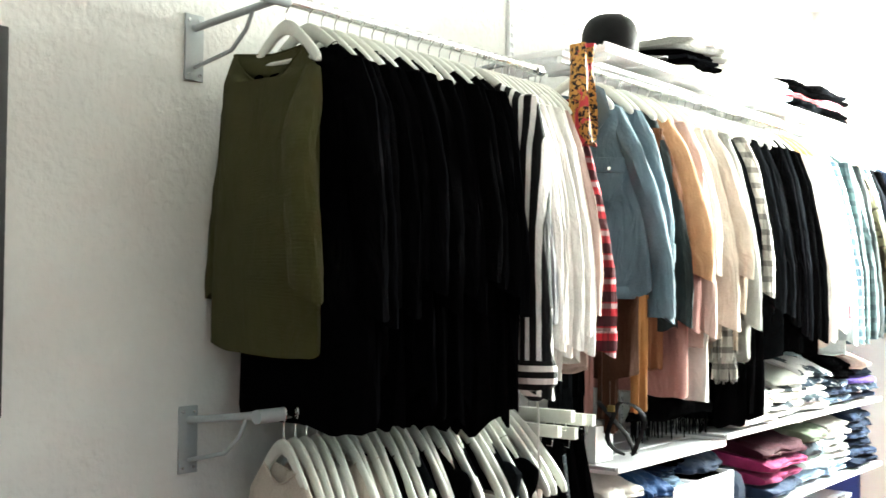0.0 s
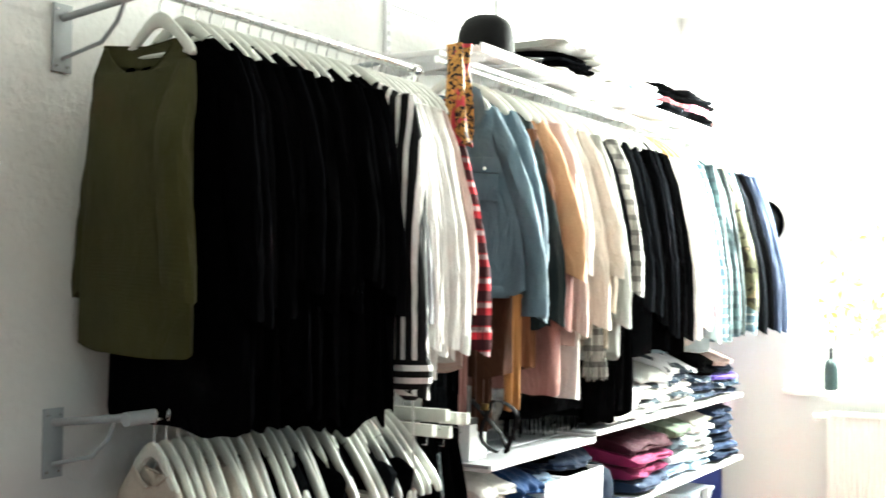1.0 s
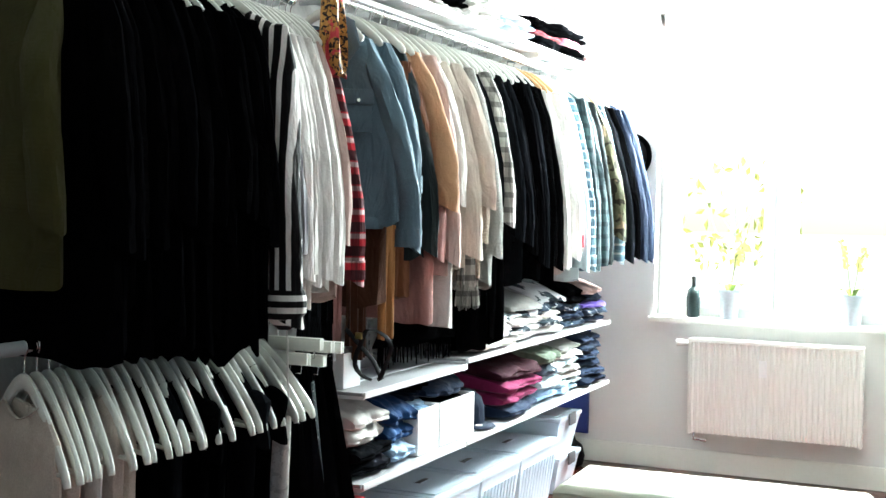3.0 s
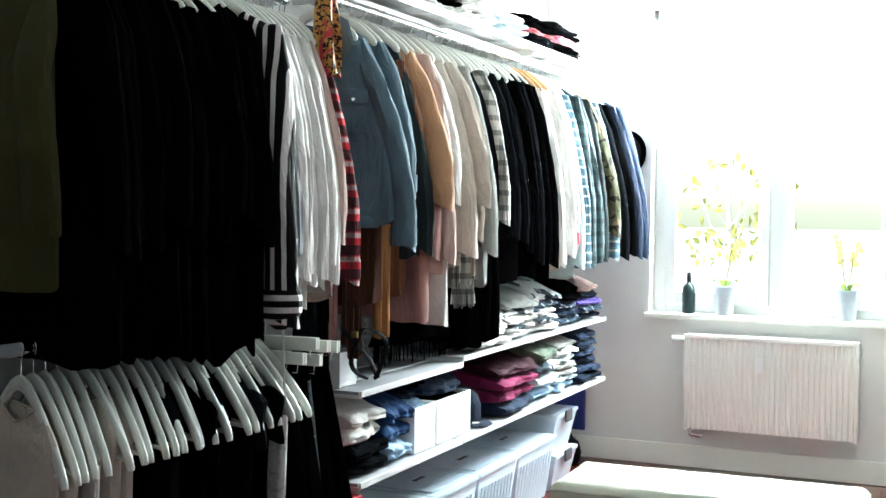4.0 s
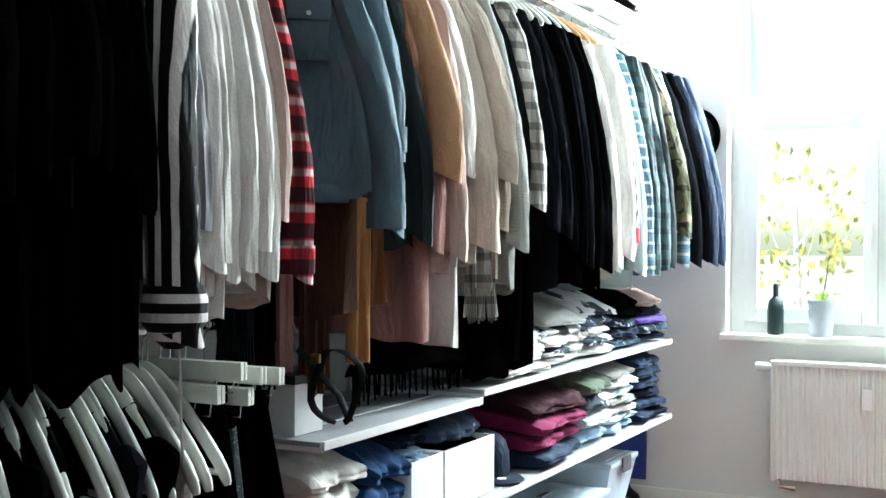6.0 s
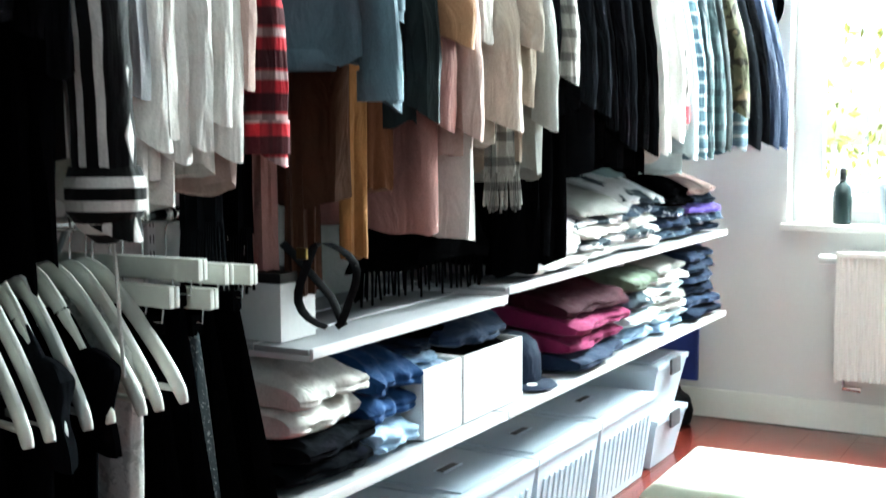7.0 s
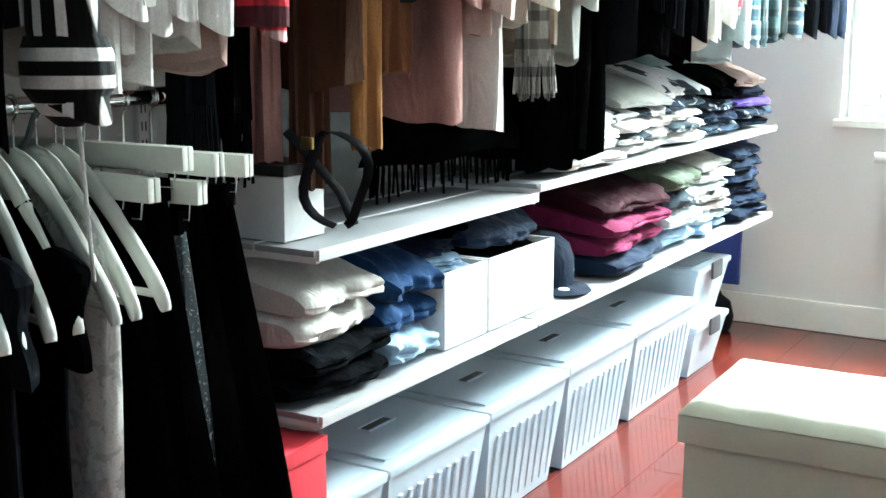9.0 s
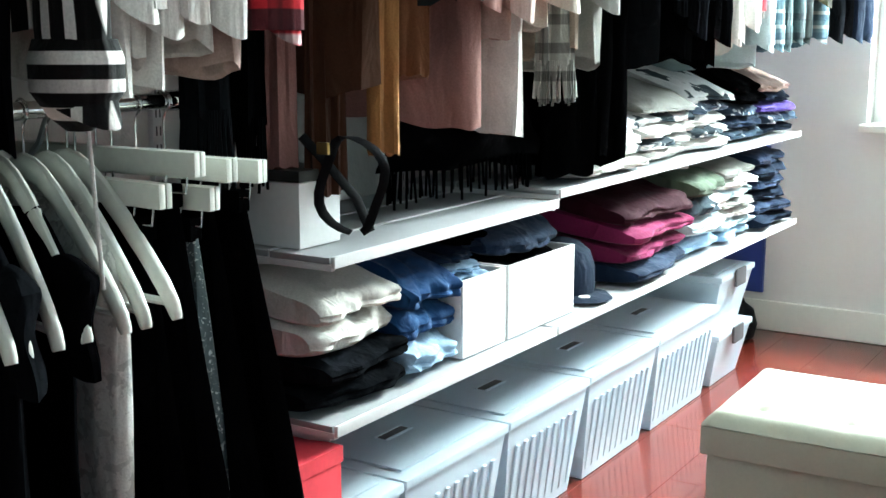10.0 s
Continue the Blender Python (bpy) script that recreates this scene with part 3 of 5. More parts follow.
def orchid(x, seed):
    r = random.Random(seed)
    p = thing("potted_orchid", pose(x, 4.635, SILL), "pale yellow orchid in a zinc pot on the sill", "plant", "orchids on the sill")
    part("pot", lathe(bmesh.new(), [(0.045, 0), (0.048, 0.004), (0.058, 0.15), (0.062, 0.152), (0.062, 0.162), (0.054, 0.162), (0.05, 0.13)]), M["pot"], p)
    for i in range(4):
        a = r.uniform(0, 6.28)
        c, s = math.cos(a), math.sin(a)
        bm = bmesh.new()
        sweep(bm, [(0, 0, 0.13), (0.03 * c, 0.03 * s, 0.19), (0.07 * c, 0.07 * s, 0.2), (0.1 * c, 0.1 * s, 0.175)], [0.006, 0.018, 0.016, 0.003], [0.003, 0.003, 0.003, 0.001], side=(0, 0, 1), n=8)
        part("leaf", bm, M["leaf"], p)
    for k in range(2):
        a = r.uniform(0, 6.28)
        c, s = math.cos(a), math.sin(a)
        pts = [(0, 0, 0.13), (0.02 * c, 0.02 * s, 0.25), (0.03 * c, 0.03 * s, 0.34), (0.07 * c, 0.07 * s, 0.4 + 0.04 * k)]
        bm = bmesh.new()
        part("stem", sweep(bm, pts, 0.003, n=6, side=(0.3, 0.8, 0.1)), M["stem"], p)
        for i in range(5):
            q = Vector(pts[1]).lerp(Vector(pts[3]), 0.35 + 0.65 * i / 4) + Vector((r.uniform(-0.02, 0.02), r.uniform(-0.02, 0.02), 0))
            bm = bmesh.new()
            for j in range(5):
                b5 = 2 * math.pi * j / 5 + r.uniform(0, 1)
                u, w = Vector((math.cos(b5), 0.35 * r.uniform(-1, 1), math.sin(b5))), Vector((-math.sin(b5), 0, math.cos(b5)))
                vs = [bm.verts.new(q + u * e + w * f + Vector((0, -g, 0))) for e, f, g in ((0, 0, 0), (0.012, 0.009, 0.004), (0.024, 0, 0), (0.012, -0.009, 0.004))]
                bm.faces.new(vs)
            part("flower", bm, M["petal"], p)


orchid(1.045, 4)
orchid(1.69, 9)

# ---- rods with brackets ----


def rod(name, z, y1, label):
    r = thing(name, pose(0, 0, 0), label, "clothes rod", "wall-mounted clothes rods")
    bm = bmesh.new()
    part("rod", sweep(bm, [(ROD_X, 0.05, z), (ROD_X, y1, z)], 0.0125, n=18, side=(1, 0, 0)), M["chrome"], r)
    for y in (0.06, y1 - 0.16):
        bw = part("bracket", box(0.001, 0.007, y - 0.03, y + 0.03, z - 0.168, z + 0.0, 0.002), M["grey_metal"], r, "grey painted steel bracket")
        bm = bmesh.new()
        sweep(bm, [(0.006, y, z - 0.035), (ROD_X - 0.06, y, z - 0.006), (ROD_X, y, z)], 0.0095, n=12)
        part("arm", bm, M["grey_metal"], bw)
        bm = bmesh.new()
        sweep(bm, [(0.006, y, z - 0.135), (0.14, y, z - 0.105), (0.19, y, z - 0.06), (0.215, y, z - 0.012)], 0.0055, n=8)
        part("strut", bm, M["grey_metal"], bw)
        for dz in (-0.015, -0.153):
            for dy in (-0.018, 0.018):
                bm = bmesh.new()
                sweep(bm, [(0.006, y + dy, z + dz), (0.0095, y + dy, z + dz)], [0.005, 0.003], n=8, side=(0, 0, 1))
                part("screw", bm, M["wire"], bw)
    bm = bmesh.new()
    part("sleeve", sweep(bm, [(ROD_X, 0.0, z), (ROD_X, 0.085, z)], 0.0165, n=16, side=(1, 0, 0)), M["grey_metal"], r)
    bm = bmesh.new()
    part("end_cap", sweep(bm, [(ROD_X, y1 - 0.005, z), (ROD_X, y1 + 0.03, z), (ROD_X, y1 + 0.036, z)], [0.0165, 0.0165, 0.012], n=16, side=(1, 0, 0)), M["chrome"], r)


rod("clothes_rod", ROD_Z, 1.2, "chrome upper clothes rod on grey wall brackets")
rod("clothes_rod", LOW_Z, 1.24, "chrome lower clothes rod on grey wall brackets")

# ---- shelving system ----
SX = 0.455
Y0, Y1 = 1.47, 4.32
Z1, Z2, ZT = 0.845, 0.515, 2.195


def upright(y):
    u = thing("shelf_upright", pose(0, y, 0), "white slotted steel wall upright of the shelving", "upright", "shelf uprights")
    part("channel", box(0.001, 0.016, -0.0125, 0.0125, 0.1, 2.62, 0.002), M["white_metal"], u)
    bm = bmesh.new()
    for i in range(70):
        z = 0.14 + i * 0.035
        for d in (-0.005, 0.005):
            add_box(bm, 0.0145, 0.0168, d - 0.0016, d + 0.0016, z, z + 0.018)
    tagged(part("slot_row", bm, M["grey_plastic"], u), kind="stuff")
    for z, x in ((Z1, SX), (Z2, SX), (ZT, 0.43)):
        bm = bmesh.new()
        h = 0.055 if z < 2 else 0.045
        for d in (-0.006, 0.006):
            prof = [(0.016, z - 0.026), (x - 0.03, z - 0.026), (x - 0.03, z - 0.038), (0.016, z - 0.026 - h)]
            rings_to(bm, [[(a, d - 0.0015, b) for a, b in prof], [(a, d + 0.0015, b) for a, b in prof]])
        part("shelf_bracket", bm, M["white_metal"], u)
    bm = box(RAIL_X - 0.012, RAIL_X + 0.012, -0.004, 0.004, RAIL_Z + 0.012, ZT - 0.03, 0.002)
    part("rail_hanger", bm, M["white_metal"], u)


for y in (1.5, 2.33, 3.25, 4.2):
    upright(y)
structure("wall_rail", box(0.001, 0.014, 1.513, 4.18, 2.39, 2.415, 0.003), M["white_metal"], "white steel hang rail that carries the uprights", "wall rail")

rl = thing("hanging_rail", pose(0, 0, 0), "white oval hanging rail below the top shelf", "clothes rail")
bm = bmesh.new()
part("rail", sweep(bm, [(RAIL_X, 1.3, RAIL_Z), (RAIL_X, 4.4, RAIL_Z)], 0.0125, 0.01, n=16, side=(1, 0, 0)), M["chrome"], rl)
part("cover", box(RAIL_X - 0.006, RAIL_X + 0.012, 1.3, 4.4, RAIL_Z + 0.013, RAIL_Z + 0.03, 0.003), M["white_metal"], rl)


def shelf(name, y0, y1, x1, z, label, strips):
    s = thing(name, pose(0, 0, 0), label, "shelf", "wall shelves")
    w = (x1 - 0.03) / strips
    for i in range(strips):
        # deck colour holds painted shade; lip and ridges keep the plain white
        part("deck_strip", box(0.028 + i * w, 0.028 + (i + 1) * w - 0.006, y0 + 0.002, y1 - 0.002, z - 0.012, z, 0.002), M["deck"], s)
    part("front_lip", box(x1 - 0.002, x1 + 0.006, y0, y1, z - 0.018, z + 0.003, 0.002), M["white_metal"], s)
    for y in (y0 + 0.001, y1 - 0.013):
        part("end_lip", box(0.026, x1 - 0.003, y, y + 0.012, z - 0.024, z - 0.0125, 0.002), M["white_metal"], s)
    for i in range(1, strips):
        part("ridge", box(0.026 + i * w - 0.001, 0.028 + i * w + 0.001, y0 + 0.003, y1 - 0.003, z - 0.011, z + 0.003), M["white_metal"], s)


shelf("shelf", Y0, 2.33, SX, Z1 - 0.022, "white steel shelf, almost empty", 3)
shelf("shelf", 2.34, Y1, SX, Z1, "white steel shelf with stacked T-shirts", 3)
shelf("shelf", Y0, 2.33, SX, Z2, "white steel shelf with folded trousers and white boxes", 3)
shelf("shelf", 2.34, Y1, SX, Z2, "white steel shelf with folded clothes", 3)


def top_shelf(y0, y1, mesh):
    s = thing("top_shelf", pose(0, 0, 0), "white steel top shelf with a mesh deck" if mesh else "white steel top shelf with slotted deck", "shelf", "wall shelves")
    x1, z = 0.435, ZT
    if mesh:
        bm = bmesh.new()
        k = int((y1 - y0 - 0.03) / 0.009)
        for i in range(k):
            y = y0 + 0.015 + i * 0.009
            add_box(bm, 0.03, x1 - 0.004, y, y + 0.003, z - 0.006, z - 0.003)
        for i in range(26):
            x = 0.035 + i * (x1 - 0.045) / 25
            add_box(bm, x, x + 0.003, y0 + 0.012, y1 - 0.012, z - 0.003, z)
        tagged(part("mesh_deck", bm, M["white_metal"], s), kind="stuff")
    else:
        # deck with a row of slots along its middle
        q = [y0 + 0.004]
        while q[-1] + 0.3 < y1 - 0.05:
            q.append(q[-1] + 0.3)
        bm = box(0.028, 0.2, y0 + 0.004, y1 - 0.004, z - 0.012, z, 0.001)
        add_box(bm, 0.225, x1 - 0.002, y0 + 0.004, y1 - 0.004, z - 0.012, z, 0.001)
        for i, y in enumerate(q):
            e = q[i + 1] if i + 1 < len(q) else y1 - 0.004
            add_box(bm, 0.2, 0.225, y + 0.12 if i else y, e, z - 0.012, z)
        part("deck", bm, M["white_metal"], s)
    part("front_lip", box(x1 - 0.001, x1 + 0.007, y0, y1, z - 0.028, z + 0.004, 0.002), M["white_metal"], s)
    for y in (y0, y1 - 0.01):
        part("end_bar", box(0.026, x1 - 0.002, y, y + 0.01, z - 0.026, z - 0.0065, 0.002), M["white_metal"], s)
    part("middle_bar", box(0.027, x1 - 0.003, (y0 + y1) / 2 - 0.006, (y0 + y1) / 2 + 0.006, z - 0.026, z - 0.0125, 0.002), M["white_metal"], s)


top_shelf(1.4, 2.06, True)
top_shelf(2.064, 2.9, False)
top_shelf(2.904, 3.6, False)
top_shelf(3.604, 4.3, False)

# ---- clothes on the upper rod ----
G1 = "clothes on the upper rod"
rnd = random.Random(5)


def hang_on(x, y, z, style, turn=0.0, group=""):
    hanger(style, pose(x, y, z, 0, 0, turn), "white wooden hanger with a steel hook" if style != "wood" else "natural beech hanger with a steel hook", group)


HG1 = "hangers on the upper rod"
hang_on(0.285, 0.1, ROD_Z, "white", -8, HG1)
garment("sweater", "olive", 0.237, 0.095, ROD_Z, 0.72, "olive green knitted sweater with three-quarter sleeves", "sweater", G1, sleeve=0.53, back=0.03, fore=0.06, width=0.214, thick=0.06, turn=-3, neck=0.128, out=0.05, wide=0.04, slope=0.07, top=0.112, dip=0.075, depth=0.35, cuff=1.25, hem=0.006)
y = 0.155
for i in range(14):
    L = [0.9, 0.88, 0.78, 0.9, 0.72, 0.86, 0.92, 0.8, 0.95, 0.9, 0.94, 0.93, 0.95, 0.92][i]
    hang_on(ROD_X, y, ROD_Z, "white", rnd.uniform(-3, 4), HG1)
    garment("blouse", ["black", "black3", "black2", "black"][i % 4], ROD_X + rnd.uniform(-0.01, 0.01), y, ROD_Z, L, ["black long-sleeved cotton top on a white hanger", "black satin blouse on a white hanger", "black knitted sweater on a white hanger", "black long cotton top on a white hanger"][i % 4], "top", G1, sleeve=rnd.uniform(0.5, 0.62), width=0.212 + rnd.uniform(-0.01, 0.012), thick=0.066, turn=rnd.uniform(-4, 4), hem=0.03, flare=rnd.uniform(0.98, 1.08), depth=0.6, out=0.07)
    y += 0.0485
hang_on(ROD_X, 0.865, ROD_Z, "white", 10, HG1)
garment("striped_top", "stripe", ROD_X, 0.865, ROD_Z, 0.76, "black and white striped trousers with tied cuffs", "trousers", G1, sleeve=0.83, width=0.222, thick=0.075, turn=5, wide=0.05, cuff_key="stripe_h", cuff=1.15, depth=0.4, out=0.03)
hang_on(ROD_X, 0.9, ROD_Z, "white", 0, HG1)
garment("grey_top", "charcoal", ROD_X, 0.9, ROD_Z, 0.7, "dark grey long-sleeved top on a white hanger", "top", G1, sleeve=0.6, width=0.195, thick=0.04)
for i, (key, L, S) in enumerate((("grey", 0.74, 0.62), ("white", 0.84, 0.7), ("offwhite", 0.8, 0.68), ("white", 0.84, 0.72), ("white", 0.72, 0.7), ("offwhite", 0.8, 0.66), ("white", 0.76, 0.72), ("blush", 0.84, 0.6))):
    yy = 0.93 + i * 0.0375
    hang_on(ROD_X, yy, ROD_Z, "white", rnd.uniform(-3, 3), HG1)
    garment("shirt", key, ROD_X + rnd.uniform(-0.008, 0.008), yy, ROD_Z, L, {"white": "white cotton shirt on a white hanger", "offwhite": "off-white cotton blouse on a white hanger", "grey": "light grey top on a white hanger", "blush": "pale pink blouse on a white hanger"}[key], "shirt", G1, sleeve=S, width=0.222, thick=0.06, turn=rnd.uniform(-2, 6), wide=0.046, depth=0.6)
hang_on(ROD_X, 1.222, ROD_Z, "white", 0, HG1)
garment("flannel_shirt", "flannel", ROD_X + 0.01, 1.225, ROD_Z, 0.78, "red, white and black checked flannel shirt", "shirt", G1, sleeve=0.73, width=0.222, thick=0.065, turn=12, cuff_key="flannel", wide=0.05)

# striped tie cord of the trousers
bm = bmesh.new()
sweep(bm, [(0.5, 0.905, 1.13), (0.512, 0.9, 1.04), (0.506, 0.91, 0.95), (0.516, 0.905, 0.88)], 0.004, 0.0025, n=6)
part("drawstring", bm, C["white"]).parent = None
tagged(bpy.data.objects["drawstring"], "white cotton drawstring hanging from the trousers", "drawstring")

# ---- scarf hung at the shelf's front corner ----


def drape(name, key, x, y, z0, z1, w, thick, label, category, group="", seed=1, turn=0, fringe=0.0, flare=1.0):
    """A narrow hanging cloth with deep folds."""
    f = wavy(seed)
    rings = []
    for j in range(25):
        s = j / 24
        ring = []
        for q in range(28):
            a = 2 * math.pi * q / 28
            k = (0.75 + 0.25 * s) * (1 + (flare - 1) * s)
            ring.append((w * k * math.cos(a) * (1 + 0.15 * f(a, s * 2)), thick * math.sin(a) * (1 + 0.9 * f(a * 1.0, s * 1.5)), z0 + (z1 - z0) * s + (0.012 * f(a, 0) if j == 24 else 0)))
        rings.append(ring)
    t = thing(name, pose(x, y, 0, 0, 0, turn), label, category, group)
    part("cloth", rings_to(bmesh.new(), rings), C[key], t)
    if fringe:
        bm = bmesh.new()
        r = random.Random(seed)
        for i in range(54):
            a = 2 * math.pi * i / 54
            p = (w * flare * math.cos(a) * 0.95, thick * math.sin(a), z1 + 0.01)
            sweep(bm, [p, (p[0] + r.uniform(-0.01, 0.01), p[1], z1 - fringe * r.uniform(0.7, 1))], 0.003, n=5)
        tagged(part("fringe", bm, C[key], t), kind="stuff")
    return t


drape("scarf", "print", 0.45, 1.245, 2.16, 1.85, 0.045, 0.03, "yellow, red and black printed silk scarf over the shelf corner", "scarf", seed=4, turn=70)
drape("scarf", "charcoal", 0.36, 1.27, 1.95, 1.08, 0.04, 0.022, "charcoal fringed scarf hanging at the shelf", "scarf", seed=12, turn=60, fringe=0.13)
drape("scarf", "black", 0.33, 1.36, 1.98, 1.06, 0.06, 0.022, "black fringed scarf hanging at the shelf", "scarf", seed=13, turn=50, fringe=0.12)

# ---- clothes on the long rail ----
G2, HG2 = "clothes on the long rail", "hangers on the long rail"
RAIL = [
    # key, y, front edge, length, sleeve, turn, name, label, category
    ("denim", 1.40, 0.605, 0.66, 0.68, 34, "denim_jacket", "washed blue denim jacket with a collar", "jacket"),
    ("denim", 1.54, 0.58, 0.6, 0.5, 20, "denim_shirt", "pale blue denim shirt", "shirt"),
    ("brown", 1.6, 0.47, 0.92, 0.0, 4, "dress", "dark brown suede dress", "dress"),
    ("dark_teal", 1.7, 0.575, 0.76, 0.7, 20, "cardigan", "dark grey-green knitted cardigan", "cardigan"),
    ("rust", 1.72, 0.55, 0.7, 0.42, 14, "suede_jacket", "rust brown suede jacket", "jacket"),
    ("peach", 1.785, 0.59, 0.6, 0.54, 18, "cardigan", "peach suede cardigan", "cardigan"),
    ("rose", 1.84, 0.56, 0.99, 0.72, 10, "blouse", "dusty rose blouse", "blouse"),
    ("blush", 1.92, 0.58, 0.82, 0.74, 12, "blouse", "pale pink blouse", "blouse"),
    ("offwhite", 2.02, 0.57, 1.02, 0.52, 6, "dress", "long off-white dress", "dress"),
    ("cream", 2.09, 0.575, 0.8, 0.72, 10, "cardigan", "cream cotton cardigan", "cardigan"),
    ("cream", 2.16, 0.595, 0.74, 0.53, 12, "cardigan", "cream cotton cardigan with wide cuffs", "cardigan"),
    ("beige", 2.23, 0.575, 0.86, 0.66, 4, "cardigan", "beige knitted cardigan", "cardigan"),
    ("heather", 2.31, 0.6, 0.9, 0.72, 4, "cardigan", "grey heather knitted cardigan", "cardigan"),
    ("charcoal", 2.37, 0.57, 0.74, 0.54, 12, "jacket", "charcoal jacket", "jacket"),
    ("plaid_grey", 2.43, 0.595, 0.66, 0.6, 10, "check_jacket", "grey and black checked wool jacket", "jacket"),
    ("black2", 2.51, 0.54, 1.14, 0.6, 2, "cardigan", "long black knitted cardigan", "cardigan"),
    ("charcoal", 2.56, 0.595, 0.74, 0.66, 8, "jacket", "charcoal jacket", "jacket"),
    ("black", 2.62, 0.54, 1.15, 0.62, 0, "coat", "long black coat", "coat"),
    ("charcoal", 2.69, 0.59, 0.9, 0.68, 6, "jacket", "charcoal jacket", "jacket"),
    ("black", 2.77, 0.58, 0.86, 0.72, 4, "jacket", "black jacket", "jacket"),
    ("black3", 2.85, 0.585, 0.88, 0.76, 6, "jacket", "black satin jacket", "jacket"),
    ("charcoal", 2.94, 0.58, 0.88, 0.78, 4, "jacket", "charcoal jacket", "jacket"),
    ("black2", 3.03, 0.58, 0.88, 0.78, 6, "cardigan", "black knitted cardigan", "cardigan"),
    ("black", 3.11, 0.585, 0.9, 0.8, 5, "jacket", "black jacket", "jacket"),
    ("white", 3.21, 0.585, 0.86, 0.8, 4, "shirt", "white cotton shirt", "shirt"),
    ("white", 3.3, 0.6, 0.84, 0.76, 8, "shirt", "white cotton shirt", "shirt"),
    ("plaid_grey", 3.38, 0.595, 0.78, 0.72, 5, "check_shirt", "red cuffed grey checked shirt", "shirt"),
    ("pale_blue", 3.46, 0.6, 0.93, 0.82, 4, "shirt", "pale blue cotton shirt", "shirt"),
    ("plaid_blue", 3.55, 0.6, 0.88, 0.82, 6, "check_shirt", "blue and white checked shirt", "shirt"),
    ("plaid_teal", 3.63, 0.605, 0.86, 0.82, 4, "check_shirt", "dark teal checked shirt", "shirt"),
    ("plaid_teal", 3.72, 0.61, 0.88, 0.8, 8, "check_shirt", "dark teal checked shirt", "shirt"),
    ("dark_teal", 3.8, 0.615, 0.84, 0.8, 5, "shirt", "dark green-grey shirt", "shirt"),
    ("camo", 3.89, 0.645, 0.74, 0.68, 10, "camouflage_jacket", "olive camouflage jacket", "jacket"),
    ("plaid_blue", 3.98, 0.62, 0.86, 0.8, 5, "check_shirt", "blue and white checked shirt", "shirt"),
    ("charcoal", 4.06, 0.65, 0.8, 0.8, 8, "jacket", "charcoal jacket with a pale lining", "jacket"),
    ("black", 4.15, 0.66, 0.82, 0.78, 6, "jacket", "black jacket", "jacket"),
    ("navy", 4.23, 0.675, 0.8, 0.8, 8, "jacket", "navy jacket", "jacket"),
    ("denim_dark", 4.31, 0.69, 0.8, 0.8, 6, "denim_jacket", "dark denim jacket at the rail's end", "jacket"),
]
for i, (key, y, front, L, S, turn, name, label, cat) in enumerate(RAIL):
    style = "wood" if i in (23, 24, 25, 33) else "white"
    hang_on(RAIL_X, y, RAIL_Z, style, rnd.uniform(-4, 4) + turn / 2, HG2)
    w = (front - RAIL_X) / math.cos(radians(turn)) - (0.025 if S else 0.0)
    garment(name, key, RAIL_X, y, RAIL_Z, L, label + (" on a beech hanger" if style == "wood" else " on a white hanger"), cat, G2, sleeve=S, width=max(0.15, w), thick=0.08, turn=turn + rnd.uniform(-2, 2), hem=0.014, cuff_key="red" if label.startswith("red") else (key if "shirt" in name or "denim" in name else None), wide=0.058 if key in ("peach", "cream") else 0.05, cuff=1.1 if key in ("peach", "cream") else 0.82, flare=rnd.uniform(0.95, 1.04), depth=0.65, out=0.16 if i == 0 else (None if front < 0.63 else 0.15))
# collar of the denim jacket
bm = bmesh.new()
sweep(bm, [(0.375, 1.405, 2.065), (0.41, 1.40, 2.03), (0.43, 1.395, 1.96), (0.415, 1.395, 1.915)], [0.012, 0.032, 0.036, 0.006], [0.01, 0.012, 0.012, 0.006], n=10)
col = part("collar", bm, C["denim"])
jack = [o for o in scene.objects if o.name == "denim_jacket"][0]
bpy.context.view_layer.update()
col.parent = jack
col.matrix_parent_inverse = jack.matrix_basis.inverted()
bm = bmesh.new()
w0 = 0.2
sweep(bm, [(w0 * math.cos(a), 0.05 * math.sin(a), -0.745) for a in [2 * math.pi * q / 24 for q in range(25)]], 0.004, 0.02, side=(0, 0, 1), n=8)
part("waistband", bm, C["denim"], jack)
for x in (0.105, -0.1):
    part("pocket_flap", box(x - 0.05, x + 0.05, -0.062, -0.052, -0.36, -0.31, 0.004), C["denim"], jack)
    part("pocket", box(x - 0.045, x + 0.045, -0.058, -0.05, -0.45, -0.361, 0.003), C["denim"], jack)
    bm = bmesh.new()
    part("button", sweep(bm, [(x, -0.061, -0.346), (x, -0.065, -0.346)], 0.006, n=10, side=(1, 0, 0)), M["wire"], jack, "small steel button")
part("button_band", box(-0.016, 0.016, -0.061, -0.05, -0.72, -0.2, 0.003), C["denim"], jack)
drape("scarf", "mustard", 0.44, 1.65, 1.95, 0.99, 0.034, 0.014, "long mustard wool scarf among the dresses", "scarf", seed=31, turn=60)
drape("scarf", "rust", 0.46, 1.72, 1.95, 1.13, 0.035, 0.016, "rust brown wool scarf among the dresses", "scarf", seed=33, turn=70)
drape("scarf", "rose", 0.3, 1.52, 1.9, 0.97, 0.035, 0.02, "dusty pink scarf hanging below the jackets", "scarf", seed=41, turn=40)
drape("scarf", "brown", 0.36, 1.58, 1.9, 0.92, 0.04, 0.015, "dark brown scarf hanging below the jackets", "scarf", seed=43, turn=60)
drape("long_scarf", "black", 0.4, 2.47, 1.6, 0.87, 0.08, 0.06, "long black knitted scarf reaching down to the shelf", "scarf", seed=21, turn=80)
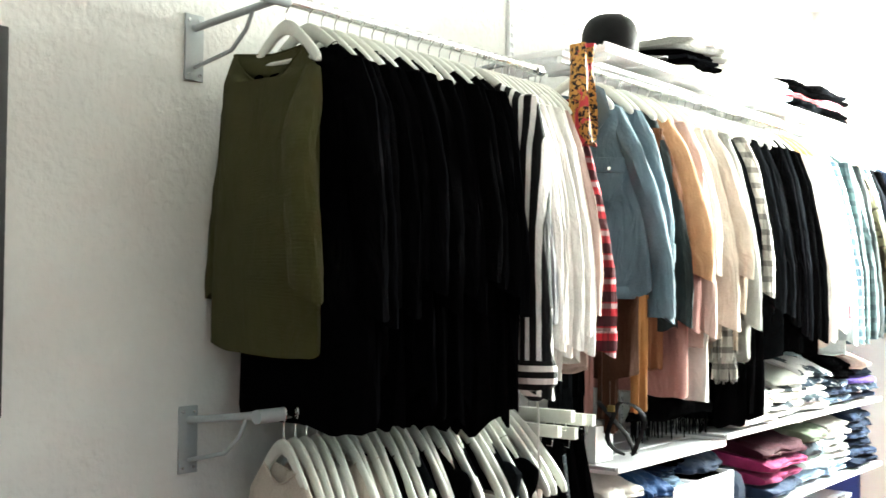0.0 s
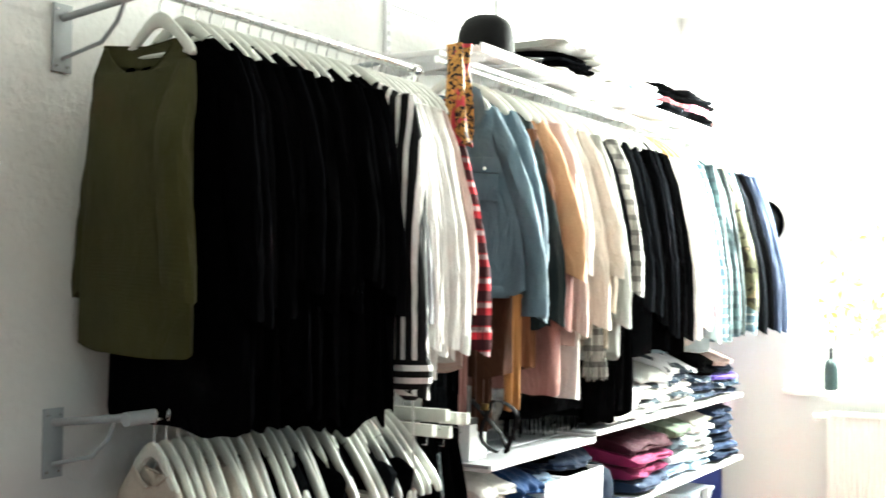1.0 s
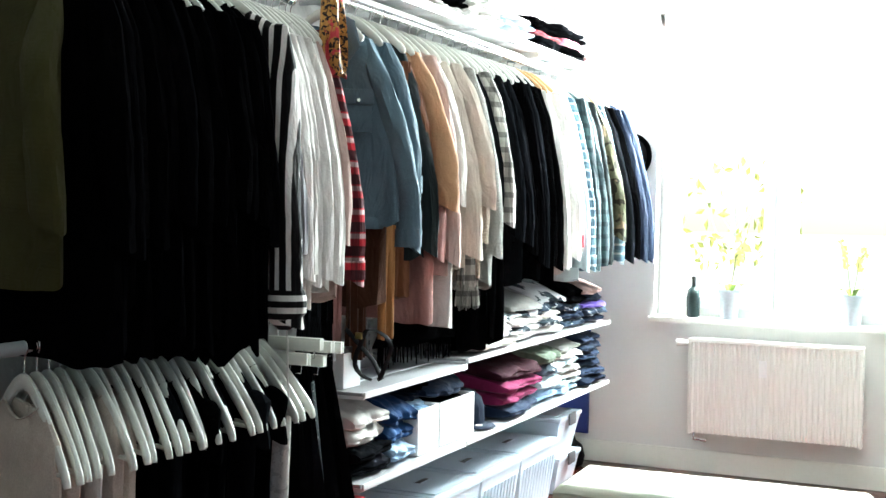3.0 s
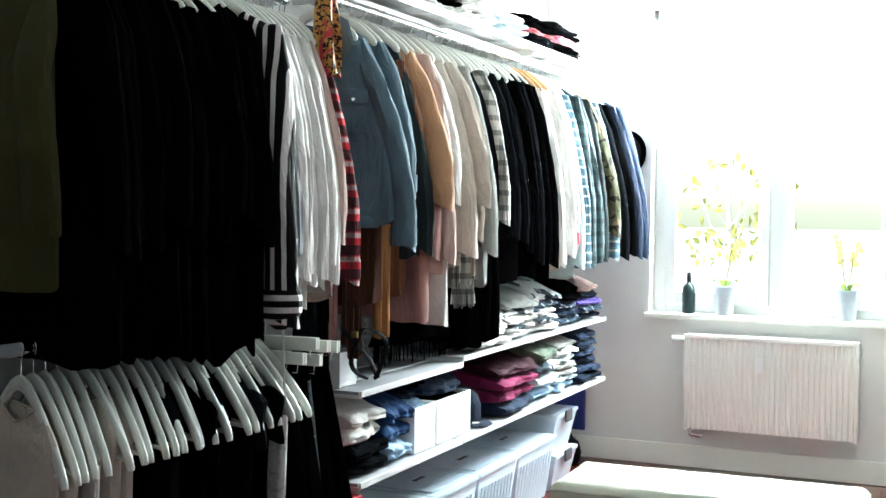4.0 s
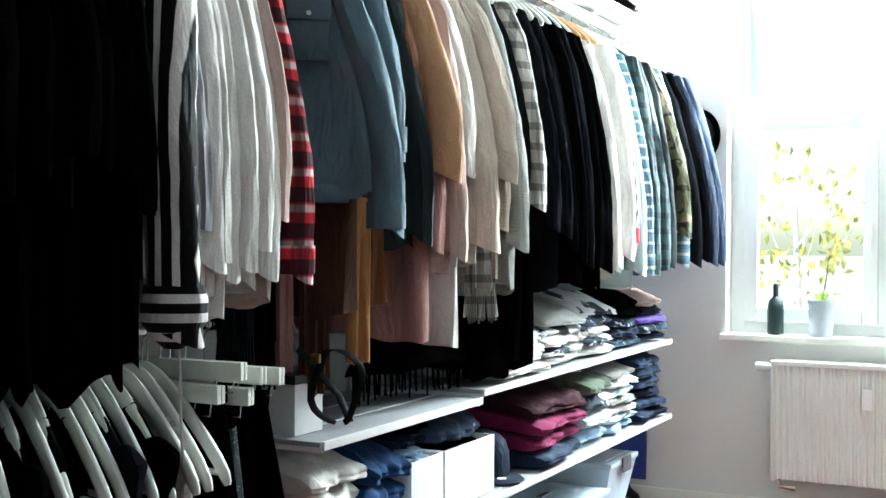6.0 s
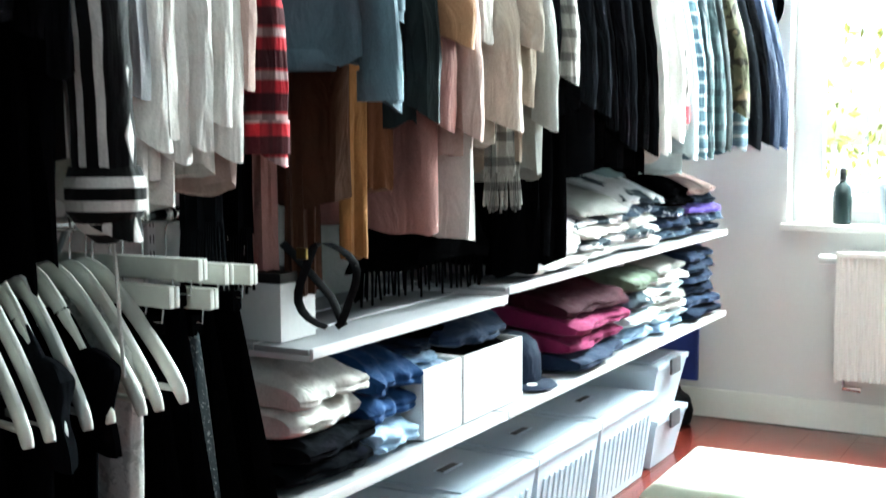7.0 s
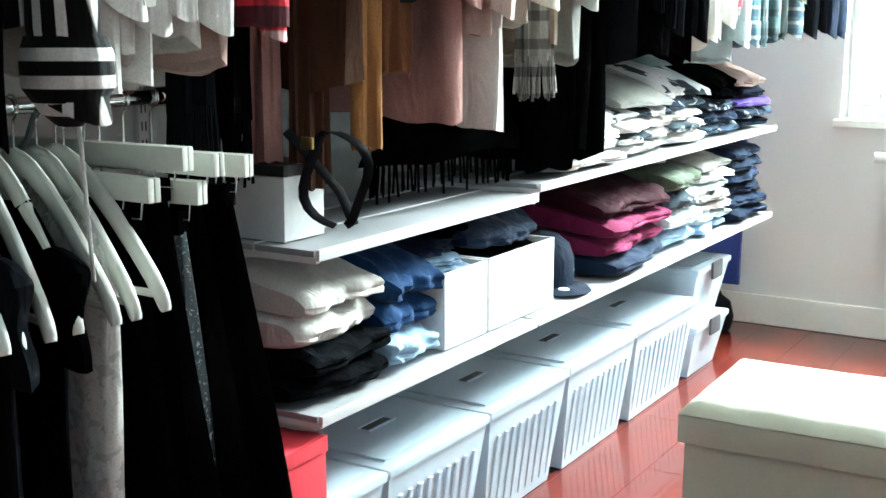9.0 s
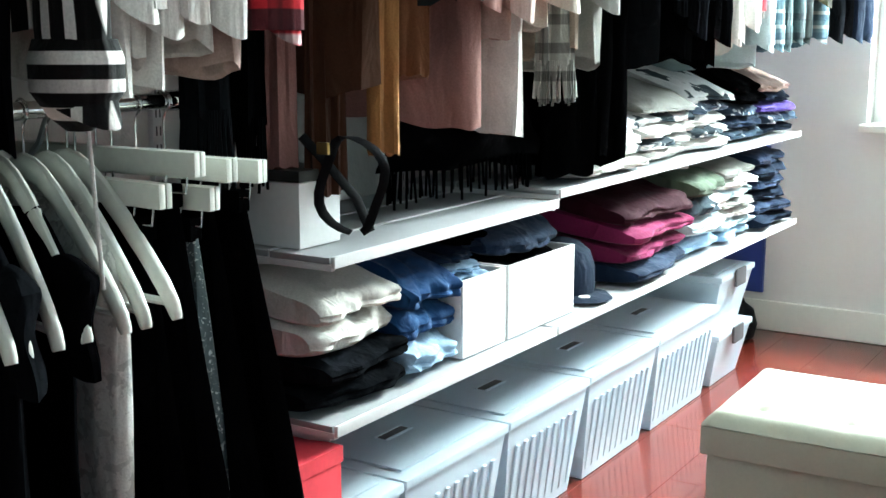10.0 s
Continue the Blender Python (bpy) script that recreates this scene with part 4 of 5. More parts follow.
drape("scarf", "plaid_grey", 0.5, 2.22, 1.7, 1.14, 0.045, 0.02, "cream and black checked wool scarf with a fringe", "scarf", seed=51, turn=50, fringe=0.09)
drape("fringed_shawl", "black2", 0.34, 2.1, 1.08, 0.93, 0.27, 0.05, "black fringed wool shawl above the shelf", "shawl", seed=22, turn=85, fringe=0.08)

# ---- the lower rod: white hangers, tops and skirts ----
G3, HG3 = "clothes on the lower rod", "hangers on the lower rod"
low = random.Random(11)
y = 0.09
for i in range(25):
    turn = low.uniform(-4, 4) - (22 if i < 14 else 22 - 1.8 * (i - 14))
    hang_on(ROD_X + low.uniform(-0.004, 0.004), y, LOW_Z, "low", turn, HG3)
    key = ["cream", "offwhite", "cream", "offwhite", "white", "cream", "offwhite", "cream"][i] if i < 8 else ("lace" if i == 23 else ["black", "black3", "black2", "charcoal"][i % 4])
    if i in (0, 2, 4, 5, 7, 9, 11, 12, 14, 16, 17, 19, 21, 23):
        wide = {21: 0.19, 23: 0.19}.get(i, low.uniform(0.15, 0.2))
        garment("vest_top" if i != 23 else "lace_top", key, ROD_X, y, LOW_Z, low.uniform(0.5, 0.62) if i != 23 else 0.8,
                {"cream": "cream sleeveless top on a white hanger", "offwhite": "off-white sleeveless top on a white hanger", "white": "white sleeveless top on a white hanger", "lace": "white lace top on a white hanger"}.get(key, "black sleeveless top on a white hanger"),
                "top", G3, sleeve=0.13 if i in (14, 19, 21) else 0.0, width=wide, thick=0.05, turn=turn, top=0.128, slope=0.075, neck=0.1, wide=0.06, out=0.012, dip=0.03)
    y += 0.0395


def clip_hanger(y, turn, drop, shift):
    h = thing("clip_hanger", pose(ROD_X, y, LOW_Z, 0, 0, turn), "white wooden trouser hanger with wire clips", "hanger", "clip hangers on the lower rod")
    part("hook", hook_mesh(drop), None, h, "thin steel hook")
    part("board", box(-0.19 + shift, 0.19 + shift, -0.006, 0.006, -drop - 0.036, -drop, 0.003), M["hanger_white"], h)
    part("lower_board", box(-0.19 + shift, 0.19 + shift, 0.008, 0.018, -drop - 0.036, -drop, 0.003), M["hanger_white"], h)
    for x in (-0.15, 0.15):
        bm = bmesh.new()
        x += shift
        sweep(bm, [(x - 0.02, 0, -drop - 0.036), (x - 0.02, -0.004, -drop - 0.06), (x + 0.02, -0.004, -drop - 0.06), (x + 0.02, 0, -drop - 0.036)], 0.0016, n=6)
        part("clip", bm, M["wire"], h, "bent steel wire clip")


def skirt(y, key, turn, length, top, flare, label):
    count[0] += 1
    f = wavy(count[0] * 17)
    rings = []
    for j in range(23):
        s = j / 22
        half, deep = 0.15 + flare * s, 0.012 + 0.035 * s
        ring = []
        for q in range(56):
            a = 2 * math.pi * q / 56
            c, d = math.cos(a), math.sin(a)
            w = f(a, s) + 0.9 * math.sin(11 * a + s)
            ring.append((half * math.copysign(abs(c) ** 0.85, c) + 0.012 * s * w, deep * math.copysign(abs(d) ** 0.7, d) + 0.012 * s * w, -top - length * s))
        rings.append(ring)
    t = thing("skirt", pose(ROD_X, y, LOW_Z, 0, 0, turn), label, "skirt", "skirts on clip hangers")
    part("cloth", rings_to(bmesh.new(), rings), C[key], t)
    part("waistband", box(-0.152, 0.152, -0.014, 0.014, -top - 0.03, -top + 0.006, 0.005), C["black"], t)


for i, (key, turn, L, fl, lab) in enumerate((("black", -4, 0.68, 0.07, "black flared skirt"), ("black3", 2, 0.64, 0.08, "black satin skirt"), ("sequin", 5, 0.6, 0.06, "black skirt with grey sequins"), ("black", -2, 0.62, 0.09, "black pleated skirt"), ("black2", 4, 0.58, 0.1, "black knitted skirt"))):
    yy = (1.05, 1.09, 1.12, 1.17, 1.23)[i]
    drop = (0.1, 0.06, 0.115, 0.075, 0.085)[i]
    clip_hanger(yy, turn, drop, 0.01 * (i % 2))
    skirt(yy + 0.007, key, turn, L, drop + 0.055, fl, lab + " on a white clip hanger")

# ---- folded clothes ----


def folded(key, x0, x1, y0, y1, z0, z1, label, category, group="", seed=0, round_=2.15, base=None, tilt=0.0):
    """A folded garment: soft slab with a rounded front fold, two layers and slack creases."""
    f, g = wavy(seed * 7 + 3), wavy(seed * 5 + 91)
    cx, cy, cz = (x0 + x1) / 2, (y0 + y1) / 2, (z0 + z1) / 2
    hx, hy, hz = (x1 - x0) / 2, (y1 - y0) / 2, (z1 - z0) / 2
    rings = []
    rows, cols = 20, 36
    for j in range(rows + 1):
        s = -1 + 2 * j / rows
        e = max(0.0, 1 - abs(s) ** 7) ** (1 / 7)
        ring = []
        for q in range(cols):
            a = 2 * math.pi * q / cols
            c, d = math.cos(a), math.sin(a)
            sx = math.copysign(abs(c) ** (2 / (round_ + 1.4)), c)
            sz = math.copysign(abs(d) ** (2 / round_), d)
            pinch = 1 - 0.07 * math.exp(-(d / 0.16) ** 2) * (c > 0)
            soft = (0.5 * f(a, s * 2) + 0.22 * g(a * 1.0, s * 4)) * (0.25 + 0.75 * e)
            x = cx + hx * sx * (0.94 + 0.06 * e) * pinch ** 0.5 + 0.016 * soft + 0.01 * math.sin(3 * s + seed) + 0.004 * math.sin(11 * s + 2 * seed)
            z = cz + hz * sz * (0.75 + 0.25 * e) + (hz * 0.6 * soft * abs(d) if d > 0 else 0)
            if base is not None:
                z = base + (z - base) * (1 + 0.25 * tilt - tilt * (x - x0) / (x1 - x0))
            q3 = Vector((x * 5, (cy + hy * s) * 9, z * 4 + seed * 3.1))
            crease = 0.65 * (1 - abs(noise.noise(q3)) * 2.4) + 0.35 * noise.noise(q3 * 2.1)
            x += 0.005 * crease * max(0.0, c)
            z += min(0.012, hz * 0.45) * crease * max(0.0, d) * e
            ring.append((x - cx, hy * s + 0.008 * soft, z - z0))
        rings.append(ring)
    t = part(folded_name(category), rings_to(bmesh.new(), rings), C[key])
    t.matrix_basis = pose(cx, cy, z0, 0, 0, random.Random(seed).uniform(-5, 5))
    return tagged(t, label, category, group)


def folded_name(category):
    return "folded_" + category.replace(" ", "_").replace("-", "_")


serial = [0]


def stack(keys, x0, x1, y0, y1, z, top, category, where, group, names, tilt=0.18):
    h = (top - z) / len(keys)
    r = random.Random(len(keys) * 13 + int(y0 * 100))
    for i, key in enumerate(keys):
        serial[0] += 1
        d = r.uniform(-0.03, 0.008)
        (folded_legs if category == "trousers" else folded)(key, x0 + r.uniform(0, 0.02), x1 + d, y0 + r.uniform(-0.006, 0.006), y1 + r.uniform(-0.006, 0.006), z + i * h, z + (i + 1) * h + 0.002, "folded " + names[key] + " " + where, category, group, seed=serial[0], base=z, tilt=tilt)


def folded_legs(key, x0, x1, y0, y1, z0, z1, label, category, group, seed, base, tilt):
    """Trousers folded over: two legs, one upon the other, and a turned waistband."""
    t = thing(folded_name(category), pose(0, 0, 0), label, category, group)
    zm = (z0 + z1) / 2
    pieces = [("leg", folded(key, x0, x1 - 0.012, y0, y1, z0, zm + 0.001, "", category, "", seed, base=base, tilt=tilt)), ("leg", folded(key, x0, x1, y0 + 0.006, y1 - 0.004, zm, z1, "", category, "", seed + 700, base=base, tilt=tilt))]
    for name, ob in pieces:
        ob.name = name
        for tag in ("label", "category", "group"):
            if tag in ob:
                del ob[tag]
        ob.parent = t
    return t


NAMES = {"white": "white cotton T-shirt", "offwhite": "off-white trousers", "cream": "cream trousers", "black": "black trousers", "black2": "black knitted sweater", "charcoal": "charcoal trousers", "jeans": "mid-blue jeans", "jeans_pale": "pale blue jeans",
         "denim_dark": "dark blue jeans", "navy": "navy blue jeans", "magenta": "magenta jersey", "wine": "wine red jersey", "red": "red jersey", "sage": "sage green jersey", "pale_blue": "pale blue shirt", "heather": "grey heather sweater",
         "print_white": "white printed T-shirt", "print_navy": "navy printed T-shirt", "purple": "violet T-shirt", "grey": "grey T-shirt", "pink": "bright pink top", "camo": "camouflage shirt", "denim": "washed denim shirt", "blush": "pale pink top", "dark_teal": "dark green-grey top"}
LOWER = Z2 + 0.004
# trousers at the near end of the lower shelf
stack(["charcoal"], 0.06, 0.445, 1.48, 1.76, LOWER, 0.62, "trousers", "on the lower shelf", "folded trousers", NAMES, 0.0)
stack(["offwhite"], 0.05, 0.445, 1.47, 1.74, 0.622, 0.79, "trousers", "on the black trousers", "folded trousers", NAMES, 0.45)
stack(["jeans_pale", "jeans", "jeans"], 0.05, 0.425, 1.77, 1.955, LOWER, 0.79, "jeans", "on the lower shelf", "folded jeans", NAMES, 0.4)
# white boxes with clothes
for k, (ya, yb) in enumerate(((1.965, 2.15), (2.165, 2.5))):
    bx = thing("storage_box", pose(0, 0, 0), "open white cardboard box with clothes on the shelf", "box", "white boxes on the shelf")
    x0, x1, z0, z1 = 0.08, 0.42, LOWER, 0.69
    part("front_panel", box(x1 - 0.006, x1, ya, yb, z0, z1, 0.0015), M["card"], bx)
    part("back_panel", box(x0, x0 + 0.006, ya, yb, z0, z1, 0.0015), M["card"], bx)
    for y in (ya, yb - 0.006):
        part("side_panel", box(x0 + 0.0065, x1 - 0.0065, y, y + 0.006, z0, z1, 0.0015), M["card"], bx)
    part("bottom_panel", box(x0 + 0.0065, x1 - 0.0065, ya + 0.0065, yb - 0.0065, z0, z0 + 0.006), M["card"], bx)
    keys = (["jeans_pale", "jeans_pale", "denim_dark", "navy", "black"], ["charcoal", "navy", "black", "denim_dark"])[k]
    stack(keys, 0.11, 0.385, ya + 0.022, yb - 0.022, z0 + 0.007 if k else z1 - 0.03, 0.81 - 0.01 * k, "clothes", "in the white box", "clothes in the boxes", NAMES, 0.3)
# cap
cap = thing("baseball_cap", pose(0.3, 2.66, LOWER, 0, 0, -20), "navy baseball cap with a round pale badge", "cap")
part("crown", lathe(bmesh.new(), [(0.092, 0.0), (0.095, 0.03), (0.093, 0.08), (0.08, 0.12), (0.05, 0.145), (0.012, 0.155)], 28), C["navy"], cap)
bm = bmesh.new()
ring = []
for s in range(9):
    a = radians(-62 + 124 * s / 8)
    ring.append([(0.09 * math.cos(a), 0.092 * math.sin(a), 0.012), (0.15 * math.cos(a * 0.85), 0.092 * math.sin(a), 0.014), (0.165 * math.cos(a * 0.75), 0.088 * math.sin(a), 0.006), (0.15 * math.cos(a * 0.85), 0.092 * math.sin(a), 0.002), (0.09 * math.cos(a), 0.092 * math.sin(a), 0.002)])
part("brim", rings_to(bm, ring), C["navy"], cap)
bm = bmesh.new()
part("badge", sweep(bm, [(0.115, -0.02, 0.0125), (0.115, -0.02, 0.0155)], 0.015, n=14, side=(1, 0, 0)), C["white"], cap)
# far half of the lower shelf
stack(["denim_dark", "magenta", "magenta", "wine"], 0.06, 0.45, 2.82, 3.25, LOWER, 0.79, "jersey", "on the lower shelf", "folded tops", NAMES, 0.3)
stack(["jeans_pale", "pale_blue", "print_white", "sage"], 0.06, 0.445, 3.27, 3.57, LOWER, 0.8, "shirt", "on the lower shelf", "folded tops", NAMES)
stack(["jeans_pale", "pale_blue", "white", "heather", "pale_blue", "white", "heather"], 0.06, 0.45, 3.6, 3.91, LOWER, 0.8, "shirt", "on the lower shelf", "folded tops", NAMES)
stack(["navy", "denim_dark", "navy", "denim_dark", "navy", "denim_dark"], 0.06, 0.45, 3.94, 4.27, LOWER, 0.82, "jeans", "on the lower shelf", "folded jeans", NAMES)
# upper shelf
UP = Z1 + 0.004
stack(["white", "print_white", "white", "print_white"], 0.06, 0.452, 2.5, 2.86, UP, 1.05, "T-shirt", "on the shelf", "folded T-shirts", NAMES, 0.5)
stack(["white", "print_white", "white", "print_white", "heather"], 0.06, 0.45, 2.89, 3.25, UP, 1.1, "T-shirt", "on the shelf", "folded T-shirts", NAMES, 0.48)
stack(["white", "print_white", "white", "print_navy", "print_white"], 0.06, 0.45, 3.28, 3.62, UP, 1.12, "T-shirt", "on the shelf", "folded T-shirts", NAMES, 0.48)
stack(["print_navy", "denim_dark", "print_navy", "black", "black2"], 0.06, 0.45, 3.65, 3.95, UP, 1.15, "T-shirt", "on the shelf", "folded T-shirts", NAMES, 0.48)
stack(["navy", "print_navy", "purple", "navy", "blush"], 0.06, 0.45, 3.98, 4.28, UP, 1.1, "T-shirt", "on the shelf", "folded T-shirts", NAMES, 0.38)
# small white box and belts on the near part
sb = thing("small_box", pose(0, 0, 0), "small white cardboard box with a lid on the shelf", "box")
part("box_body", box(0.2, 0.36, 1.5, 1.62, Z1 - 0.02, Z1 + 0.1, 0.003), M["card"], sb)
part("lid", box(0.198, 0.362, 1.498, 1.622, Z1 + 0.101, Z1 + 0.122, 0.003), M["black_plastic"], sb)
belt = thing("belt", pose(0.41, 1.53, 0), "black leather belt with a brass buckle hanging in a loop", "belt")
bm = bmesh.new()
pts = []
for i in range(25):
    a = radians(-80 + 340 * i / 24)
    pts.append((0.045 + 0.05 * math.cos(a) + 0.01 * math.sin(3 * a), 0.05 * math.cos(a) * 0.5, 0.945 + 0.085 * math.sin(a)))
part("strap", sweep(bm, pts, 0.0016, 0.011, side=(0.35, 0.9, 0)), M["black_leather"], belt)
bm = bmesh.new()
sweep(bm, [(-0.05, -0.02, 1.03), (-0.02, 0, 0.99), (0.04, 0.02, 0.92), (0.07, 0.02, 0.862)], 0.0016, 0.011, side=(0.35, 0.9, 0))
part("strap", bm, M["black_leather"], belt)
part("buckle", box(-0.005, 0.02, -0.035, -0.028, 1.0, 1.022, 0.003), surface("brass", (0.6, 0.42, 0.16), 0.3, 0.1, metal=1.0), belt, "small brass buckle")

# ---- top shelf ----
hat = thing("straw_hat", pose(0.24, 1.8, ZT + 0.001), "black woven straw sun hat on the top shelf", "hat")
part("crown", lathe(bmesh.new(), [(0.1, 0.012), (0.103, 0.05), (0.103, 0.09), (0.1, 0.12), (0.092, 0.147), (0.078, 0.167), (0.055, 0.181), (0.028, 0.188), (0.006, 0.19)], 32), M["straw"], hat)
bm = bmesh.new()
ring = []
for i in range(49):
    a = 2 * math.pi * i / 48
    d = 0.012 * math.sin(2 * a) + 0.006 * math.sin(5 * a)
    c, s = math.cos(a), math.sin(a)
    ring.append([(0.098 * c, 0.098 * s, 0.016), (0.15 * c, 0.15 * s, 0.022 + d), (0.205 * c, 0.205 * s, 0.016 + d), (0.205 * c, 0.205 * s, 0.012 + d), (0.15 * c, 0.15 * s, 0.017 + d), (0.098 * c, 0.098 * s, 0.01)])
part("brim", rings_to(bm, ring, cap=False), M["straw"], hat)
TS = ZT + 0.002
stack(["white", "offwhite", "black", "charcoal", "black2"], 0.06, 0.42, 2.1, 2.37, TS, 2.31, "clothes", "on the top shelf", "clothes on the top shelf", NAMES, 0.15)
folded("heather", 0.08, 0.42, 2.08, 2.4, 2.31, 2.345, "folded grey heather scarf on the black clothes", "scarf", "clothes on the top shelf", 401)
stack(["white", "white", "offwhite", "white", "offwhite"], 0.06, 0.42, 2.41, 2.62, TS, 2.36, "clothes", "on the top shelf", "clothes on the top shelf", NAMES, 0.15)
stack(["white", "white", "offwhite"], 0.06, 0.41, 2.64, 2.8, TS, 2.3, "clothes", "on the top shelf", "clothes on the top shelf", NAMES, 0.15)
stack(["jeans_pale", "pale_blue", "jeans_pale", "white"], 0.06, 0.42, 2.83, 3.15, TS, 2.32, "clothes", "on the top shelf", "clothes on the top shelf", NAMES, 0.15)
stack(["charcoal", "charcoal", "red", "black", "black2"], 0.06, 0.42, 3.2, 3.55, TS, 2.36, "clothes", "on the top shelf", "clothes on the top shelf", NAMES, 0.15)
stack(["charcoal", "black", "pink", "black", "charcoal"], 0.06, 0.42, 3.57, 3.95, TS, 2.38, "clothes", "on the top shelf", "clothes on the top shelf", NAMES, 0.15)
stack(["pink", "blush", "heather"], 0.1, 0.41, 3.98, 4.22, TS, 2.29, "clothes", "on the top shelf", "clothes on the top shelf", NAMES, 0.15)

# ---- black hat on the window wall, with its hook ----
wh = thing("hanging_hat", pose(0.5, 4.565, 1.76), "black felt hat hanging on a hook at the window wall", "hat")
bm = bmesh.new()
rings_to(bm, [[(r * math.cos(2 * math.pi * q / 28), -d, r * 1.15 * math.sin(2 * math.pi * q / 28)) for q in range(28)] for r, d in ((0.105, 0.0), (0.11, 0.004), (0.108, 0.01), (0.085, 0.016), (0.08, 0.06), (0.065, 0.09), (0.02, 0.098))])
part("felt", bm, C["black"], wh)
bm = bmesh.new()
part("hook", sweep(bm, [(0, 0.034, 0.05), (0, 0.0, 0.05), (0, -0.01, 0.07)], 0.004, n=8, side=(1, 0, 0)), M["wire"], wh)

# ---- storage bins under the shelves ----


def storage_bin(ya, yb, x0, x1, h, label, group, clips=False, z=0.002, keys=()):
    b = thing("storage_bin", pose(0, 0, z), label, "storage box", group)
    bm = bmesh.new()
    k, t = 0.035, 0.003
    ht = h - 0.03

    def loop(f, zz, inset):
        m = k * (1 - f)
        out = []
        a0, a1, b0, b1 = x0 + m + inset, x1 - m - inset, ya + m + inset, yb - m - inset
        n = 16
        for i in range(n):
            out.append((a1 + 0, b0 + (b1 - b0) * i / n, zz))
        for i in range(6):
            out.append((a1 + (a0 - a1) * i / 6, b1, zz))
        for i in range(6):
            out.append((a0, b1 + (b0 - b1) * i / 6, zz))
        for i in range(6):
            out.append((a0 + (a1 - a0) * i / 6, b0, zz))
        return out
    rings_to(bm, [loop(0, 0, 0), loop(0.1, ht * 0.1, 0), loop(0.14, ht * 0.14, 0), loop(0.78, ht * 0.78, 0), loop(0.82, ht * 0.82, 0), loop(1, ht, 0), loop(1, ht, t), loop(0.05, t, t)])
    part("tub", bm, M["plastic"], b)
    if not clips:
        k2 = int((yb - ya) / 0.045)
        for i in range(k2):
            y = ya + 0.03 + (yb - ya - 0.06) * (i + 0.5) / k2
            bm = bmesh.new()
            sweep(bm, [(x1 - k + 0.002, y, ht * 0.1), (x1 - k * 0.15 + 0.002, y, ht * 0.82)], 0.0045, 0.008, side=(0, 1, 0), n=8)
            part("rib", bm, M["plastic"], b)
    lid = part("lid", box(x0 - 0.008, x1 + 0.008, ya - 0.006, yb + 0.006, ht + 0.001, ht + 0.022, 0.006), M["plastic"], b)
    bm = box(x0 + 0.03, x1 - 0.03, ya + 0.03, yb - 0.03, ht + 0.0225, ht + 0.028, 0.002)
    part("lid_panel", bm, M["plastic"], lid)
    ym = (ya + yb) / 2
    if clips:
        part("clip", box(x1 + 0.0085, x1 + 0.018, ym - 0.05, ym + 0.05, ht - 0.03, ht + 0.03, 0.004), M["grey_plastic"], b, "dark grey locking clip")
    else:
        bm = box(x0 + 0.2, x0 + 0.225, ym - 0.045, ym + 0.045, ht + 0.0285, ht + 0.031, 0.001)
        part("grip_slot", bm, M["grey_plastic"], lid, "dark grip slot")
        bm = bmesh.new()
        for a, c, d, e in ((x0 + 0.194, x0 + 0.199, ym - 0.051, ym + 0.051), (x0 + 0.226, x0 + 0.231, ym - 0.051, ym + 0.051)):
            add_box(bm, a, c, d, e, ht + 0.0285, ht + 0.033, 0.001)
        part("grip_rim", bm, M["plastic"], lid)
    for i, key in enumerate(keys):
        serial[0] += 1
        q = (ht - 0.03) / len(keys)
        folded(key, x0 + 0.05, x1 - 0.075, ya + 0.055, yb - 0.055, z + 0.006 + i * q, z + 0.006 + (i + 1) * q, "folded " + NAMES[key] + " in the plastic bin", "clothes", "clothes in the bins", serial[0])


GB = "clear bins under the shelves"
lb = "large frosted plastic storage bin with a ribbed front"
for ya, yb, keys in ((0.88, 1.3, ("white", "grey")), (1.325, 1.745, ("white", "pale_blue")), (1.765, 2.18, ("jeans_pale", "white")), (2.2, 2.62, ("pale_blue", "white")), (2.64, 3.1, ("white", "jeans_pale")), (3.12, 3.63, ("pale_blue", "grey"))):
    storage_bin(ya, yb, 0.02, 0.405, 0.315, lb, GB, keys=keys)
ls = "small clear plastic box with dark locking clips"
storage_bin(3.66, 4.0, 0.06, 0.40, 0.2, ls, GB, True, keys=("pink", "grey"))
storage_bin(3.66, 4.0, 0.06, 0.40, 0.2, ls + " on another", GB, True, z=0.204, keys=("white", "grey"))
rb = thing("red_box", pose(0, 0, 0), "red cardboard box with a lid on a plastic bin", "box")
part("box_body", box(0.08, 0.445, 1.2, 1.5, 0.318, 0.44, 0.003), M["red_box"], rb)
part("lid", box(0.077, 0.448, 1.197, 1.503, 0.4405, 0.472, 0.003), M["red_box"], rb)
bb = thing("blue_board", pose(0.17, 4.575, 0.16, -1.5, 0, 0), "dark blue board leaning at the window wall", "board")
part("panel", box(-0.09, 0.09, -0.012, 0.012, 0.0, 0.6, 0.004), M["blue"], bb)
part("edge_strip", box(0.0905, 0.096, -0.013, 0.013, 0.0, 0.6, 0.002), M["blue"], bb)
bg = thing("black_bag", pose(0.2, 4.4, 0.0), "small black bag on the floor in the corner", "bag")
part("bag_body", lathe(bmesh.new(), [(0.05, 0.001), (0.09, 0.01), (0.1, 0.06), (0.085, 0.12), (0.04, 0.155)], 20), M["black_leather"], bg)
bm = bmesh.new()
part("strap", sweep(bm, [(-0.05, 0, 0.14), (-0.03, 0, 0.2), (0.03, 0, 0.2), (0.05, 0, 0.14)], 0.004, 0.01), M["black_leather"], bg)

